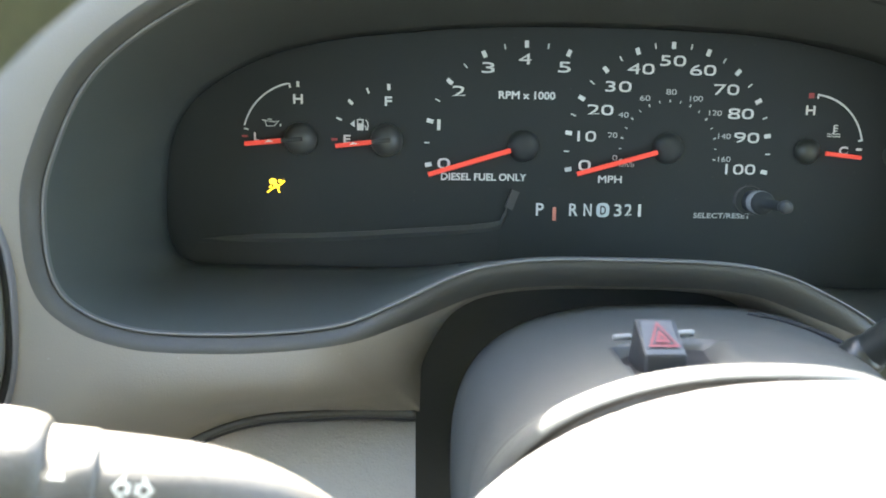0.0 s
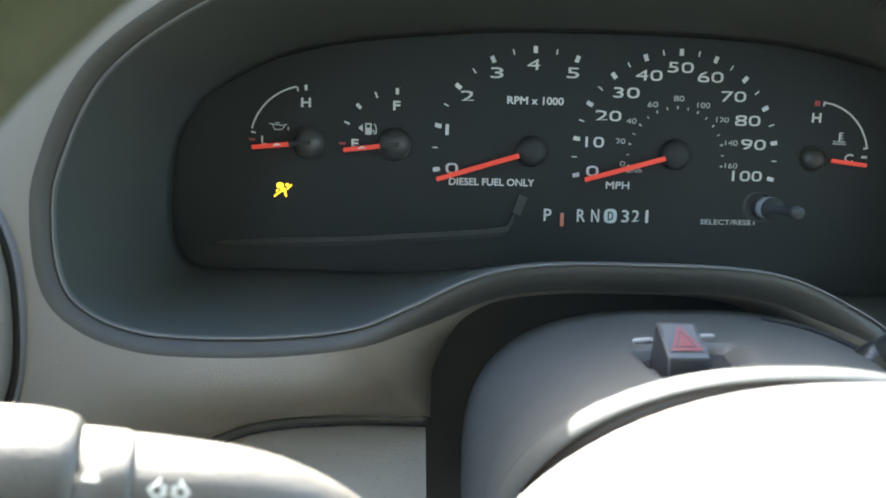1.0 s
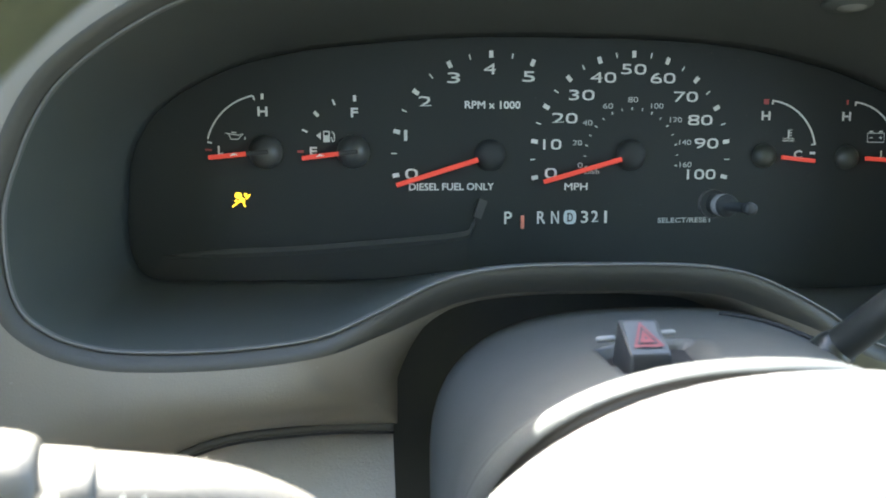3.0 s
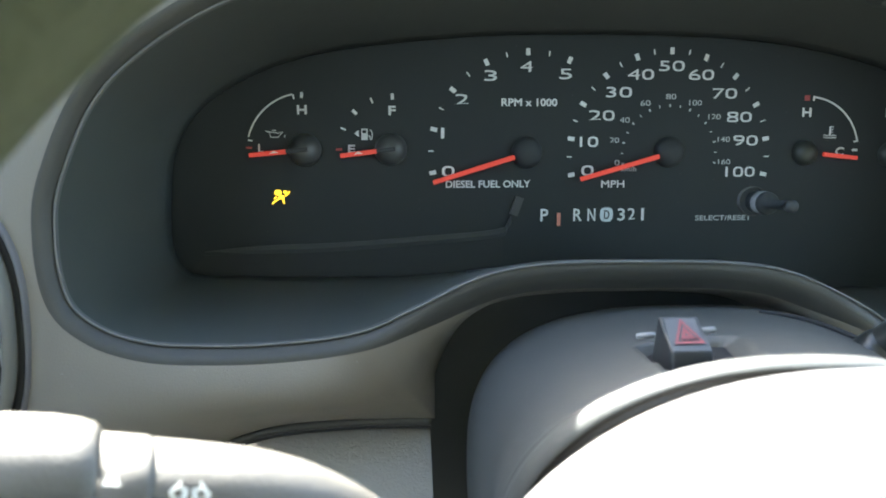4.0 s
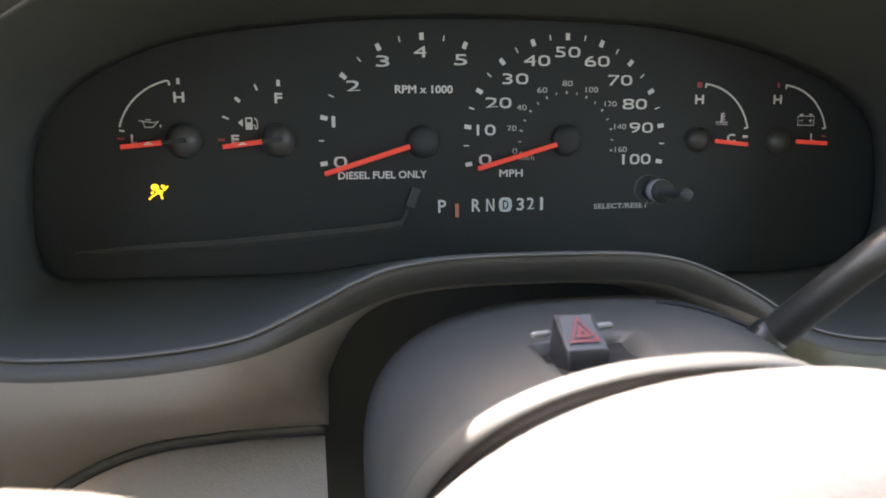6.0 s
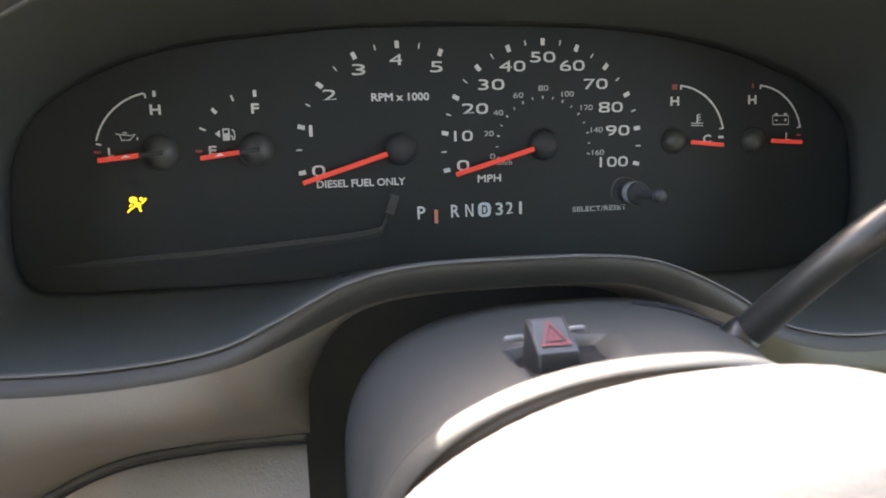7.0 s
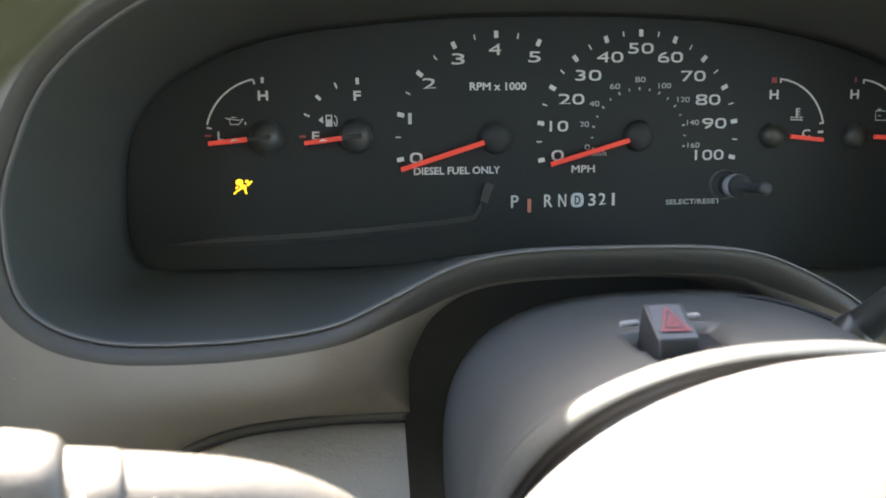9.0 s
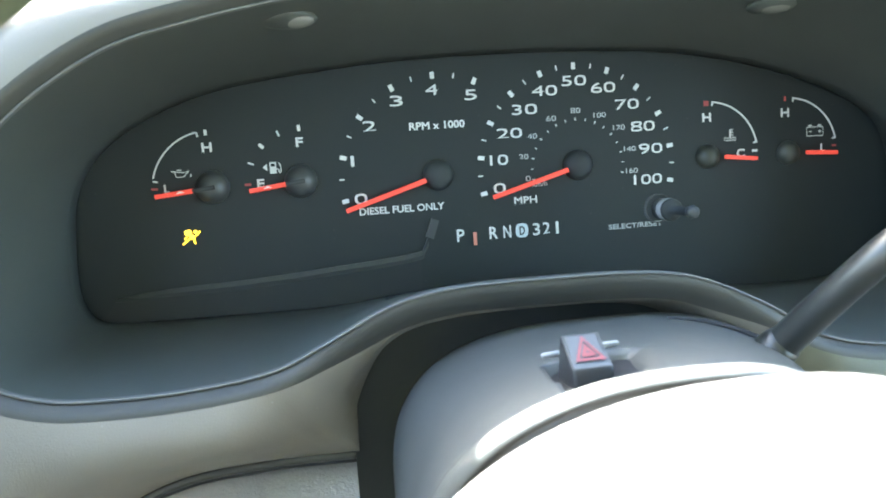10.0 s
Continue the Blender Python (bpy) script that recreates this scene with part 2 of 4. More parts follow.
def squared(bm):
    """Gives each letter of a print the squarish bowls of instrument lettering."""
    left = set(bm.verts)
    while left:
        todo, letter = [left.pop()], []
        while todo:
            v = todo.pop()
            letter.append(v)
            for e in v.link_edges:
                w = e.other_vert(v)
                if w in left:
                    left.remove(w)
                    todo.append(w)
        xs, ys = [v.co.x for v in letter], [v.co.y for v in letter]
        cx, cy, rx, ry = (min(xs) + max(xs)) / 2, (min(ys) + max(ys)) / 2, (max(xs) - min(xs)) / 2, (max(ys) - min(ys)) / 2
        if rx < 0.18:
            continue
        foot = [v.co.x for v in letter if v.co.y < cy - 0.96 * ry]
        flat = len(foot) <= 4 and max(foot) - min(foot) > 1.3 * rx
        for v in letter:
            a, b = (v.co.x - cx) / rx, (v.co.y - cy) / ry
            if flat and b < -0.35:
                continue
            m = max(abs(a), abs(b), 1e-4)
            k = min((math.hypot(a, b) / m) ** 0.42, max(1.0, 1 / m))
            v.co.x, v.co.y = cx + a * k * rx, cy + b * k * ry


def thicken(bm, by):
    """Moves the outlines of a flat print outwards, so that upright and level strokes gain the same."""
    push = {}
    for e in bm.edges:
        if len(e.link_faces) != 1:
            continue
        loop = e.link_loops[0]
        d = loop.link_loop_next.vert.co - loop.vert.co
        if d.length < 1e-9:
            continue
        n = Vector((d.y, -d.x, 0)).normalized()
        if e.link_faces[0].normal.z < 0:
            n = -n
        for v in e.verts:
            push.setdefault(v, []).append(n)
    for v, ns in push.items():
        m = sum(ns, Vector())
        if m.length > 1e-6:
            m.normalize()
            v.co += m * by / max(0.6, m.dot(ns[0]))


def lettering(words, x, z, width, height, y=-0.0005, thin=-0.018, line=0.165):
    """Words as a thin print of even line width, given in parts of the height, round a centre on the face."""
    cu = bpy.data.curves.new("words", "FONT")
    cu.body = words
    cu.resolution_u = 3
    cu.offset = thin
    cu.align_x = "CENTER"
    ob = bpy.data.objects.new("words", cu)
    scene.collection.objects.link(ob)
    dep = bpy.context.evaluated_depsgraph_get()
    me = bpy.data.meshes.new_from_object(ob.evaluated_get(dep))
    bm = bmesh.new()
    bm.from_mesh(me)
    bpy.data.objects.remove(ob)
    bpy.data.curves.remove(cu)
    bpy.data.meshes.remove(me)
    bmesh.ops.remove_doubles(bm, verts=bm.verts, dist=1e-5)
    if words.isdigit():
        squared(bm)
    by = max(0.0, height * (line - 0.075) / 2)
    xs, ys = [v.co.x for v in bm.verts], [v.co.y for v in bm.verts]
    cx, cy, sx, sy = (min(xs) + max(xs)) / 2, (min(ys) + max(ys)) / 2, max(xs) - min(xs), max(ys) - min(ys)
    for v in bm.verts:
        v.co = ((v.co.x - cx) / sx * (width - 2 * by), (v.co.y - cy) / sy * (height - 2 * by), 0)
    bm.normal_update()
    thicken(bm, by)
    for v in bm.verts:
        v.co = (x + v.co.x, y, z + v.co.y)
    return bm


def polar(cx, cz, r, degrees):
    return cx + r * math.cos(radians(degrees)), cz + r * math.sin(radians(degrees))


def dial_mark(cx, cz, r, degrees, wide, long, y=-0.0005):
    """A short bar that points to the centre of its dial."""
    c, s = math.cos(radians(degrees)), math.sin(radians(degrees))
    mid = Vector((cx + r * c, cz + r * s))
    a, b = Vector((c, s)) * long / 2, Vector((-s, c)) * wide / 2
    return plate([(mid + a + b)[:], (mid - a + b)[:], (mid - a - b)[:], (mid + a - b)[:]], y)


# ---- outlines of the dash: left halves, top centre to bottom centre ----
OPENING = [(-0.047, 0.0742), (-0.092, 0.0727), (-0.1336, 0.069), (-0.1715, 0.0623), (-0.208, 0.0514), (-0.2445, 0.0252),
           (-0.262, -0.008), (-0.2654, -0.030), (-0.2626, -0.051), (-0.2529, -0.0616), (-0.2387, -0.0674), (-0.2221, -0.0697),
           (-0.1905, -0.0699), (-0.1585, -0.0664), (-0.1371, -0.0578), (-0.1157, -0.0475), (-0.1002, -0.0428), (-0.0791, -0.0405), (-0.047, -0.0405)]
FACE_EDGE = [(-0.047, 0.0592), (-0.095, 0.058), (-0.14, 0.054), (-0.175, 0.049), (-0.205, 0.040), (-0.232, 0.024),
             (-0.246, 0.004), (-0.250, -0.02), (-0.250, -0.045), (-0.243, -0.057), (-0.23, -0.0595), (-0.21, -0.060),
             (-0.18, -0.0605), (-0.15, -0.061), (-0.13, -0.0605), (-0.11, -0.059), (-0.095, -0.0575), (-0.075, -0.056), (-0.047, -0.055)]
OPENING_RIGHT = [(0.0, 0.0740), (0.0425, 0.0719), (0.0815, 0.0668), (0.1226, 0.0563), (0.1600, 0.0370), (0.1800, 0.004), (0.1845, -0.028), (0.1810, -0.056),
                 (0.1690, -0.0725), (0.1510, -0.0795), (0.1290, -0.0822), (0.0985, -0.0820), (0.0690, -0.0752), (0.0460, -0.0608), (0.0240, -0.0497), (0.0070, -0.0440), (-0.0149, -0.0413)]
FACE_RIGHT = [(0.003, 0.0588), (0.048, 0.0562), (0.088, 0.0493), (0.1225, 0.0393), (0.153, 0.026), (0.171, 0.010), (0.178, -0.015), (0.178, -0.045),
              (0.170, -0.062), (0.155, -0.068), (0.130, -0.0705), (0.095, -0.0705), (0.062, -0.067), (0.040, -0.063), (0.018, -0.060), (0.002, -0.058), (-0.019, -0.0562)]
PANEL_EDGE = [(-0.047, 0.06, 0.105), (-0.12, 0.06, 0.105), (-0.20, 0.06, 0.103), (-0.28, 0.05, 0.098), (-0.34, 0.03, 0.085), (-0.375, 0.0, 0.05),
              (-0.385, -0.03, 0.0), (-0.385, -0.05, -0.06), (-0.375, -0.07, -0.13), (-0.31, -0.084, -0.175), (-0.2521, -0.082, -0.1378), (-0.2062, -0.079, -0.1138),
              (-0.1651, -0.079, -0.1083), (-0.1268, -0.078, -0.1094), (-0.1262, -0.07, -0.0924), (-0.1138, -0.064, -0.0715), (-0.098, -0.062, -0.0631), (-0.0719, -0.062, -0.06), (-0.0427, -0.062, -0.0595)]
STEPS = 8
opening = spline(mirrored(OPENING, OPENING_RIGHT), STEPS)
face_edge = spline(mirrored(FACE_EDGE, FACE_RIGHT), STEPS)
panel_right = [(-0.094 - x + 0.014 * max(0.0, min(1.0, (-0.094 - x - 0.08) / 0.08)), y, z) for x, y, z in PANEL_EDGE[1:-1]]
panel_edge = spline(mirrored(PANEL_EDGE, panel_right), STEPS, sharp=(13, 23))
N = len(opening)


def smoothstep(s):
    return s * s * (3 - 2 * s)


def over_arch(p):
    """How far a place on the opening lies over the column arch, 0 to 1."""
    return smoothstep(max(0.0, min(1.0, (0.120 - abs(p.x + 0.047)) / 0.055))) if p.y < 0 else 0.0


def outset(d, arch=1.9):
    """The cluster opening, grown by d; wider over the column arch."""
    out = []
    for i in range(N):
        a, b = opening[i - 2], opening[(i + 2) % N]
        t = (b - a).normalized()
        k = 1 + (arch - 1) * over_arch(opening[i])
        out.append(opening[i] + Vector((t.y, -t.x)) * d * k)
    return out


# ---- dashboard ----
VENT_AT = (-0.3193, -0.062)


def vent_oval(r, count=72):
    """The vent's tall rounded outline, of half width r."""
    out = []
    for k in range(count):
        c, s = math.cos(2 * math.pi * k / count), math.sin(2 * math.pi * k / count)
        out.append((VENT_AT[0] + r * math.copysign(abs(c) ** 0.77, c), VENT_AT[1] + 1.28 * r * math.copysign(abs(s) ** 0.77, s)))
    return out


def build_dashboard():
    dash = thing("dashboard", (-0.047, 0.03, -0.30), "tan moulded plastic dashboard with an arched cluster opening", "dashboard")
    # bezel ring round the opening: pale bead, groove, dark rolled band
    prof = [(0.0, -0.0975), (0.0, -0.1003), (0.0002, -0.1009), (0.0006, -0.1011), (0.0009, -0.1008), (0.0011, -0.0998)]
    part("bead", loft([[(p.x, y, p.y) for p in outset(d, 1.0)] for d, y in prof])[0], BEAD, dash, "thin pale bead round the cluster opening")
    # the dark band widens over the arch, its colour standing in for shade
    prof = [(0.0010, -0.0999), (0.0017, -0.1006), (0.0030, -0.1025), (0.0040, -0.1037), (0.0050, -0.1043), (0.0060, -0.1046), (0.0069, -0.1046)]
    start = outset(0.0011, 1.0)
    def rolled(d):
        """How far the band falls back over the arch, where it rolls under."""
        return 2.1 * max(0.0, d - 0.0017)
    part("bezel", loft([[(a.x + b.x - c.x, y + over_arch(o) * rolled(d), a.y + b.y - c.y) for a, b, c, o in zip(start, outset(d), outset(0.0011), opening)] for d, y in prof])[0], BEZEL, dash, "dark grey rolled plastic bezel, widened as shade over the arch")
    # hood: tapering tunnel from the opening back to the gauges
    rings = []
    for k in range(11):
        s = k / 10
        e = smoothstep(s) * 0.35 + s * 0.65
        rings.append([(a.x + (b.x - a.x) * e, -0.0985 + 0.0945 * s, a.y + (b.y - a.y) * e) for a, b in zip(opening, face_edge)])
    for grow, y in ((1.06, -0.0035), (1.06, 0.012)):
        rings.append([((b.x + 0.047) * grow - 0.047, y, b.y * grow) for b in face_edge])
    part("hood", loft(rings)[0], HOOD, dash, "charcoal plastic hood lining")
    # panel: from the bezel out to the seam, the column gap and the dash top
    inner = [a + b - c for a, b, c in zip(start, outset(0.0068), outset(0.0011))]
    rings = []
    for k in range(31):
        s = k / 30
        ring = []
        for a, b, o in zip(inner, panel_edge, opening):
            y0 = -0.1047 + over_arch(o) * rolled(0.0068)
            top = max(0.0, min(1.0, (b.z - 0.0) / 0.08))
            arch = max(0.0, min(1.0, max((0.105 - abs(a.x + 0.047)) / 0.05, (0.120 - abs(b.x + 0.047)) / 0.035))) if a.y < 0 else 0.0
            tuck = max(0.0, min(1.0, (0.20 - abs(b.x + 0.047)) / 0.05)) if b.z < -0.05 else 0.0
            bend = s ** (2.2 - 0.2 * top + 1.6 * smoothstep(tuck) * (1 - arch) - 1.1 * smoothstep(arch))
            y = y0 + (b.y - y0) * bend - 0.0025 * math.sin(math.pi * min(1, s * 1.4)) * (1 - top)
            ring.append((a.x + (b.x - a.x) * s, y, a.y + (b.z - a.y) * s))
        rings.append(ring)
    last = rings[-1]
    rings.append([(x, y + 0.006, z) for x, y, z in last])
    bm = loft(rings)[0]
    def in_vent(c):
        return (abs(c.x - VENT_AT[0]) / 0.0400) ** 2.6 + (abs(c.z - VENT_AT[1]) / 0.0508) ** 2.6 < 1
    inside = [f for f in bm.faces if in_vent(f.calc_center_median())]
    bmesh.ops.delete(bm, geom=inside, context="FACES")
    # right of x 0.052 the panel is split off and coloured darker
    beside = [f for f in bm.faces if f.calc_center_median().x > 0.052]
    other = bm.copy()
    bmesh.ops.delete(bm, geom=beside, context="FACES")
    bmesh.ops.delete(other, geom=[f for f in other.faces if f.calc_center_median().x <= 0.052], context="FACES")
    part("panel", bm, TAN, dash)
    part("side_panel", other, TAUPE, dash, "right part of the panel, in a darker taupe")
    # rolled lip along the seam above the knee panel, on both sides
    seam = spline([(-0.31, -0.086, -0.176), (-0.2521, -0.0835, -0.1388), (-0.2062, -0.0805, -0.1154), (-0.1651, -0.0805, -0.1099), (-0.1284, -0.0795, -0.1107)], 10, closed=False)
    for side in (0, 1):
        line = [Vector((-0.094 - p.x, p.y, p.z)) if side else p for p in seam]
        part("seam_lip", tube([(p.x, p.y + 0.0024, p.z) for p in line], 0.0021, 12), BEZEL, dash, "rolled plastic lip above the knee panel")
        part("seam_joint", tube([(p.x, p.y + 0.0030, p.z - 0.0026) for p in line], 0.0010, 8), GAP, dash, "dark open joint under the lip")
        # knee panel below
        rings = []
        edge = [(p.x, p.y + 0.0055, p.z - 0.0034) for p in line]
        for k in range(9):
            s = k / 8
            rings.append([(x, y - 0.15 * s ** 1.1 + 0.004 * (1 - s) ** 8, z + (-0.30 - z) * s) for x, y, z in edge])
        rings.insert(0, [(x, y + 0.01, z + 0.001) for x, y, z in edge])
        part("knee_panel", loft(rings, closed=False)[0], TAN_KNEE, dash, "pale grained plastic knee panel")
    # dark plate added behind the column gap, in place of the unlit hollow
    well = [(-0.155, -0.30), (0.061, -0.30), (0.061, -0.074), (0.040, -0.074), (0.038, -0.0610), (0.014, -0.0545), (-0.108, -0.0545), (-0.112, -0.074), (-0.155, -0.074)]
    part("column_well", plate(well, -0.036, 0.008), WELL, dash, "dark plate added for the unlit hollow behind the column", smooth=False)
    # clip bosses in the roof of the hood, each with its highlight as a pale cap
    for x, y, z, glints in ((-0.1410, -0.0775, 0.0660, ((0.0040, 0.0068),)), (0.0680, -0.0708, 0.0653, ((0.0, 0.0085),))):
        bm = bmesh.new()
        bmesh.ops.create_uvsphere(bm, u_segments=24, v_segments=12, radius=1)
        bm.transform(Matrix.Translation((x, y, z)) @ Matrix.Rotation(radians(-8), 4, "X") @ Matrix.Diagonal((0.0120, 0.0090, 0.0030, 1)))
        boss = part("clip_boss", bm, HOOD, dash, "low moulded clip boss in the hood")
        for dx, r in glints:
            bm = bmesh.new()
            bmesh.ops.create_uvsphere(bm, u_segments=20, v_segments=12, radius=1)
            bm.transform(Matrix.Translation((x + dx, y - 0.001, z - 0.0008)) @ Matrix.Rotation(radians(-8), 4, "X") @ Matrix.Diagonal((r, 0.0060, 0.0024, 1)))
            part("boss_glint", bm, BOSS_GLINT, boss, "pale cap that paints the highlight on the boss")
    return dash


# ---- instrument cluster ----
TACH, SPEEDO = (-0.0724, 0.0005), (0.0, 0.0)


def build_cluster():
    cl = thing("instrument_cluster", (-0.047, 0.0, -0.06), "black instrument cluster with white numerals and red needles", "instrument cluster")
    grown = [((p.x + 0.047) * 1.02 - 0.047, p.y * 1.03) for p in face_edge]
    face = part("face", plate(grown, 0.0, 0.006), FACE, cl, "matt black printed gauge face", smooth=False)
    # raised ridge along the lower left of the face
    ridge = spline([(-0.236, -0.0478), (-0.215, -0.0472), (-0.1725, -0.0462), (-0.1324, -0.0437), (-0.0904, -0.0403), (-0.0835, -0.036), (-0.0775, -0.0215)], 8, closed=False)
    run = ridge[:-6]
    half = [0.0022 * smoothstep(min(1.0, 0.08 + k / 14)) for k in range(len(run))]
    rings = [[(p.x, -0.0003 - 0.6 * w, p.y) for p, w in zip(run, half)], [(p.x, -0.0009, p.y - w) for p, w in zip(run, half)], [(p.x, 0.0005, p.y - w) for p, w in zip(run, half)],
             [(p.x, 0.0005, p.y + w) for p, w in zip(run, half)], [(p.x, -0.0009, p.y + w) for p, w in zip(run, half)]]
    rings.append(rings[0])
    part("ridge", loft(rings, False)[0], LOWRIDGE, cl, "low dark ridge on the face", smooth=False)
    part("ridge_end", stroke([(p.x, p.y) for p in ridge[-6:]], 0.0042, -0.0018, 0.0019), RIDGE, cl, "short raised grey end of the ridge", smooth=False)
    # black shell under the ridge, proud of the face
    low_edge = [(p.x, p.y - 0.0018) for p in run[:-8]]
    foot = [(x if k else -0.247, -0.0612 if x < -0.11 else -0.0585) for k, (x, z) in enumerate(low_edge)]
    part("lower_shell", plate(low_edge + foot[::-1], -0.0006, 0.0005), SHELL, cl, "black plastic shell below the ridge", smooth=False)
    sweep, low = 203.0, 191.5
    # speedometer
    for k in range(21):
        deg = low - k * sweep / 20
        big = k % 2 == 0
        bm = dial_mark(*SPEEDO, 0.052 if big else 0.0522, deg, 0.0021 if big else 0.0006, 0.0034 if big else 0.0026)
        part("tick_mark", bm, WHITE, cl, smooth=False)
    for k, (x, z, w) in enumerate(((-42.6, -8.2, 6.4), (-42.1, 6.4, 9.6), (-35.7, 19.6, 13.2), (-27.1, 31.3, 13.4), (-16.0, 40.2, 13.6), (0.0, 44.5, 13.3),
                                   (15.7, 40.2, 13.3), (28.4, 30.9, 13.0), (36.7, 19.0, 13.3), (40.6, 7.0, 13.1), (38.4, -9.1, 15.8))):
        part("numeral", lettering(str(10 * k), x / 1000, z / 1000, w / 1000, 0.0053), WHITE, cl, smooth=False)
    for k in range(17):
        deg = low - k * 10 / 1.609 * sweep / 100
        big = k % 2 == 0
        part("tick_mark", dial_mark(*SPEEDO, 0.0247, deg, 0.0008 if big else 0.0005, 0.0014), DIMWHITE, cl, smooth=False)
    for k, (x, z, w) in enumerate(((-27.2, -4.2, 2.7), (-28.9, 7.2, 4.9), (-23.8, 17.4, 5.2), (-13.2, 25.9, 5.3), (0.1, 29.2, 5.4), (13.1, 26.1, 6.7), (23.4, 19.1, 6.6), (28.9, 7.6, 6.6), (29.6, -4.0, 6.6))):
        part("numeral", lettering(str(20 * k), x / 1000, z / 1000, w / 1000, 0.0027, line=0.17), DIMWHITE, cl, smooth=False)
    part("legend", lettering("km/h", -0.0210, -0.0074, 0.0078, 0.0026), DIMWHITE, cl, smooth=False)
    part("legend", lettering("MPH", -0.0292, -0.0151, 0.0122, 0.0037, line=0.19), WHITE, cl, smooth=False)
    # tachometer
    for k in range(11):
        deg = 190.8 - k * 24.75 / 2
        big = k % 2 == 0
        part("tick_mark", dial_mark(*TACH, 0.0505, deg, 0.0021 if big else 0.0006, 0.0034 if big else 0.0026), WHITE, cl, smooth=False)
    for k, (x, z, w) in enumerate(((-114.2, -8.3, 6.4), (-117.0, 10.8, 1.7), (-107.2, 27.4, 6.4), (-92.9, 39.2, 6.5), (-74.6, 43.8, 6.4), (-54.8, 40.2, 6.4))):
        part("numeral", lettering(str(k), x / 1000, z / 1000, w / 1000, 0.0053), WHITE, cl, smooth=False)
    part("legend", lettering("RPM x 1000", -0.0731, 0.0261, 0.0285, 0.0039, thin=-0.015, line=0.20), WHITE, cl, smooth=False)
    part("legend", lettering("DIESEL FUEL ONLY", -0.0939, -0.0148, 0.0432, 0.0037, thin=-0.015, line=0.18), WHITE, cl, smooth=False)
    # gear indicator
    for ch, x, w in (("P", -64.7, 4.0), ("R", -47.4, 4.3), ("N", -40.0, 4.2), ("3", -24.3, 3.9), ("2", -18.9, 3.7), ("1", -13.0, 1.5)):
        part("gear_letter", lettering(ch, x / 1000, -0.0309, w / 1000, 0.0064), WHITE, cl, smooth=False)
    ring = [(-0.0321 + 0.0034 * math.copysign(abs(math.cos(a)) ** 0.7, math.cos(a)), -0.0309 + 0.0037 * math.copysign(abs(math.sin(a)) ** 0.7, math.sin(a))) for a in (2 * math.pi * k / 28 for k in range(28))]
    part("gear_badge", plate(ring, -0.0005), paint("pale_blue_badge", (0.55, 0.62, 0.66), 0.6), cl, "pale rounded badge behind the letter", smooth=False)
    part("gear_letter", lettering("D", -0.0321, -0.0309, 0.0030, 0.0046, y=-0.0009), FACE, cl, smooth=False)
    part("gear_pointer", plate([(-0.0581, -0.0298), (-0.0564, -0.0298), (-0.0564, -0.0365), (-0.0581, -0.0365)], -0.0012, 0.001), POINTER, cl, "salmon gear pointer bar", smooth=False)
    # left pair: oil pressure and fuel
    part("scale_arc", stroke([polar(-0.1850, 0.0015, 0.0288, a) for a in range(102, 168, 3)], 0.0008, -0.0005), WHITE, cl, smooth=False)
    for a in (101.5, 168):
        part("tick_mark", dial_mark(-0.185, 0.0015, 0.0276, a, 0.0008, 0.0022), WHITE, cl, smooth=False)
    part("tick_mark", plate([(-0.1872, 0.0307), (-0.1858, 0.0307), (-0.1858, 0.0280), (-0.1872, 0.0280)], -0.0005), WHITE, cl, smooth=False)
    part("gauge_letter", lettering("H", -0.1865, 0.0222, 0.0048, 0.0046, line=0.22), WHITE, cl, smooth=False)
    part("gauge_letter", lettering("L", -0.2070, 0.0035, 0.0026, 0.0042, line=0.22), WHITE, cl, smooth=False)
    part("red_mark", plate([(-0.2142, 0.0043), (-0.2112, 0.0041), (-0.2112, 0.0031), (-0.2142, 0.0033)], -0.0005), REDPRINT, cl, smooth=False)
    part("tick_mark", dial_mark(-0.142, 0.002, 0.0268, 90, 0.0016, 0.003), WHITE, cl, smooth=False)
    for a, w in ((112.5, 0.0009), (134.5, 0.0016), (156, 0.0009)):
        part("tick_mark", dial_mark(-0.142, 0.002, 0.0268, a, w, 0.0029), WHITE, cl, smooth=False)
    part("gauge_letter", lettering("F", -0.1422, 0.0219, 0.0036, 0.0047, line=0.22), WHITE, cl, smooth=False)
    part("gauge_letter", lettering("E", -0.1625, 0.0030, 0.0036, 0.0042, line=0.22), WHITE, cl, smooth=False)
    part("red_mark", plate([(-0.1703, 0.0034), (-0.1672, 0.0034), (-0.1672, 0.0022), (-0.1703, 0.0022)], -0.0005), REDPRINT, cl, smooth=False)
    part("fuel_arrow", plate([(-0.1610, 0.0106), (-0.1588, 0.0124), (-0.1588, 0.0088)], -0.0005), WHITE, cl, smooth=False)
    part("fuel_symbol", plate([(-0.1576, 0.0130), (-0.1544, 0.0130), (-0.1544, 0.0074), (-0.1576, 0.0074)], -0.0005), WHITE, cl, "white fuel pump symbol", smooth=False)
    part("fuel_symbol", plate([(-0.1570, 0.0123), (-0.1551, 0.0123), (-0.1551, 0.0108), (-0.1570, 0.0108)], -0.0008), FACE, cl, smooth=False)
    hose = spline([(-0.1543, 0.0095), (-0.1534, 0.0093), (-0.1531, 0.0078), (-0.1523, 0.0082), (-0.1523, 0.0112), (-0.1534, 0.0126)], 5, closed=False)
    part("fuel_symbol", stroke([(p.x, p.y) for p in hose], 0.0005, -0.0005), WHITE, cl, smooth=False)
    can = [(-0.2045, 0.0118), (-0.2026, 0.0112), (-0.2020, 0.0088), (-0.1985, 0.0088), (-0.1960, 0.0115), (-0.1983, 0.0108), (-0.2022, 0.0114)]
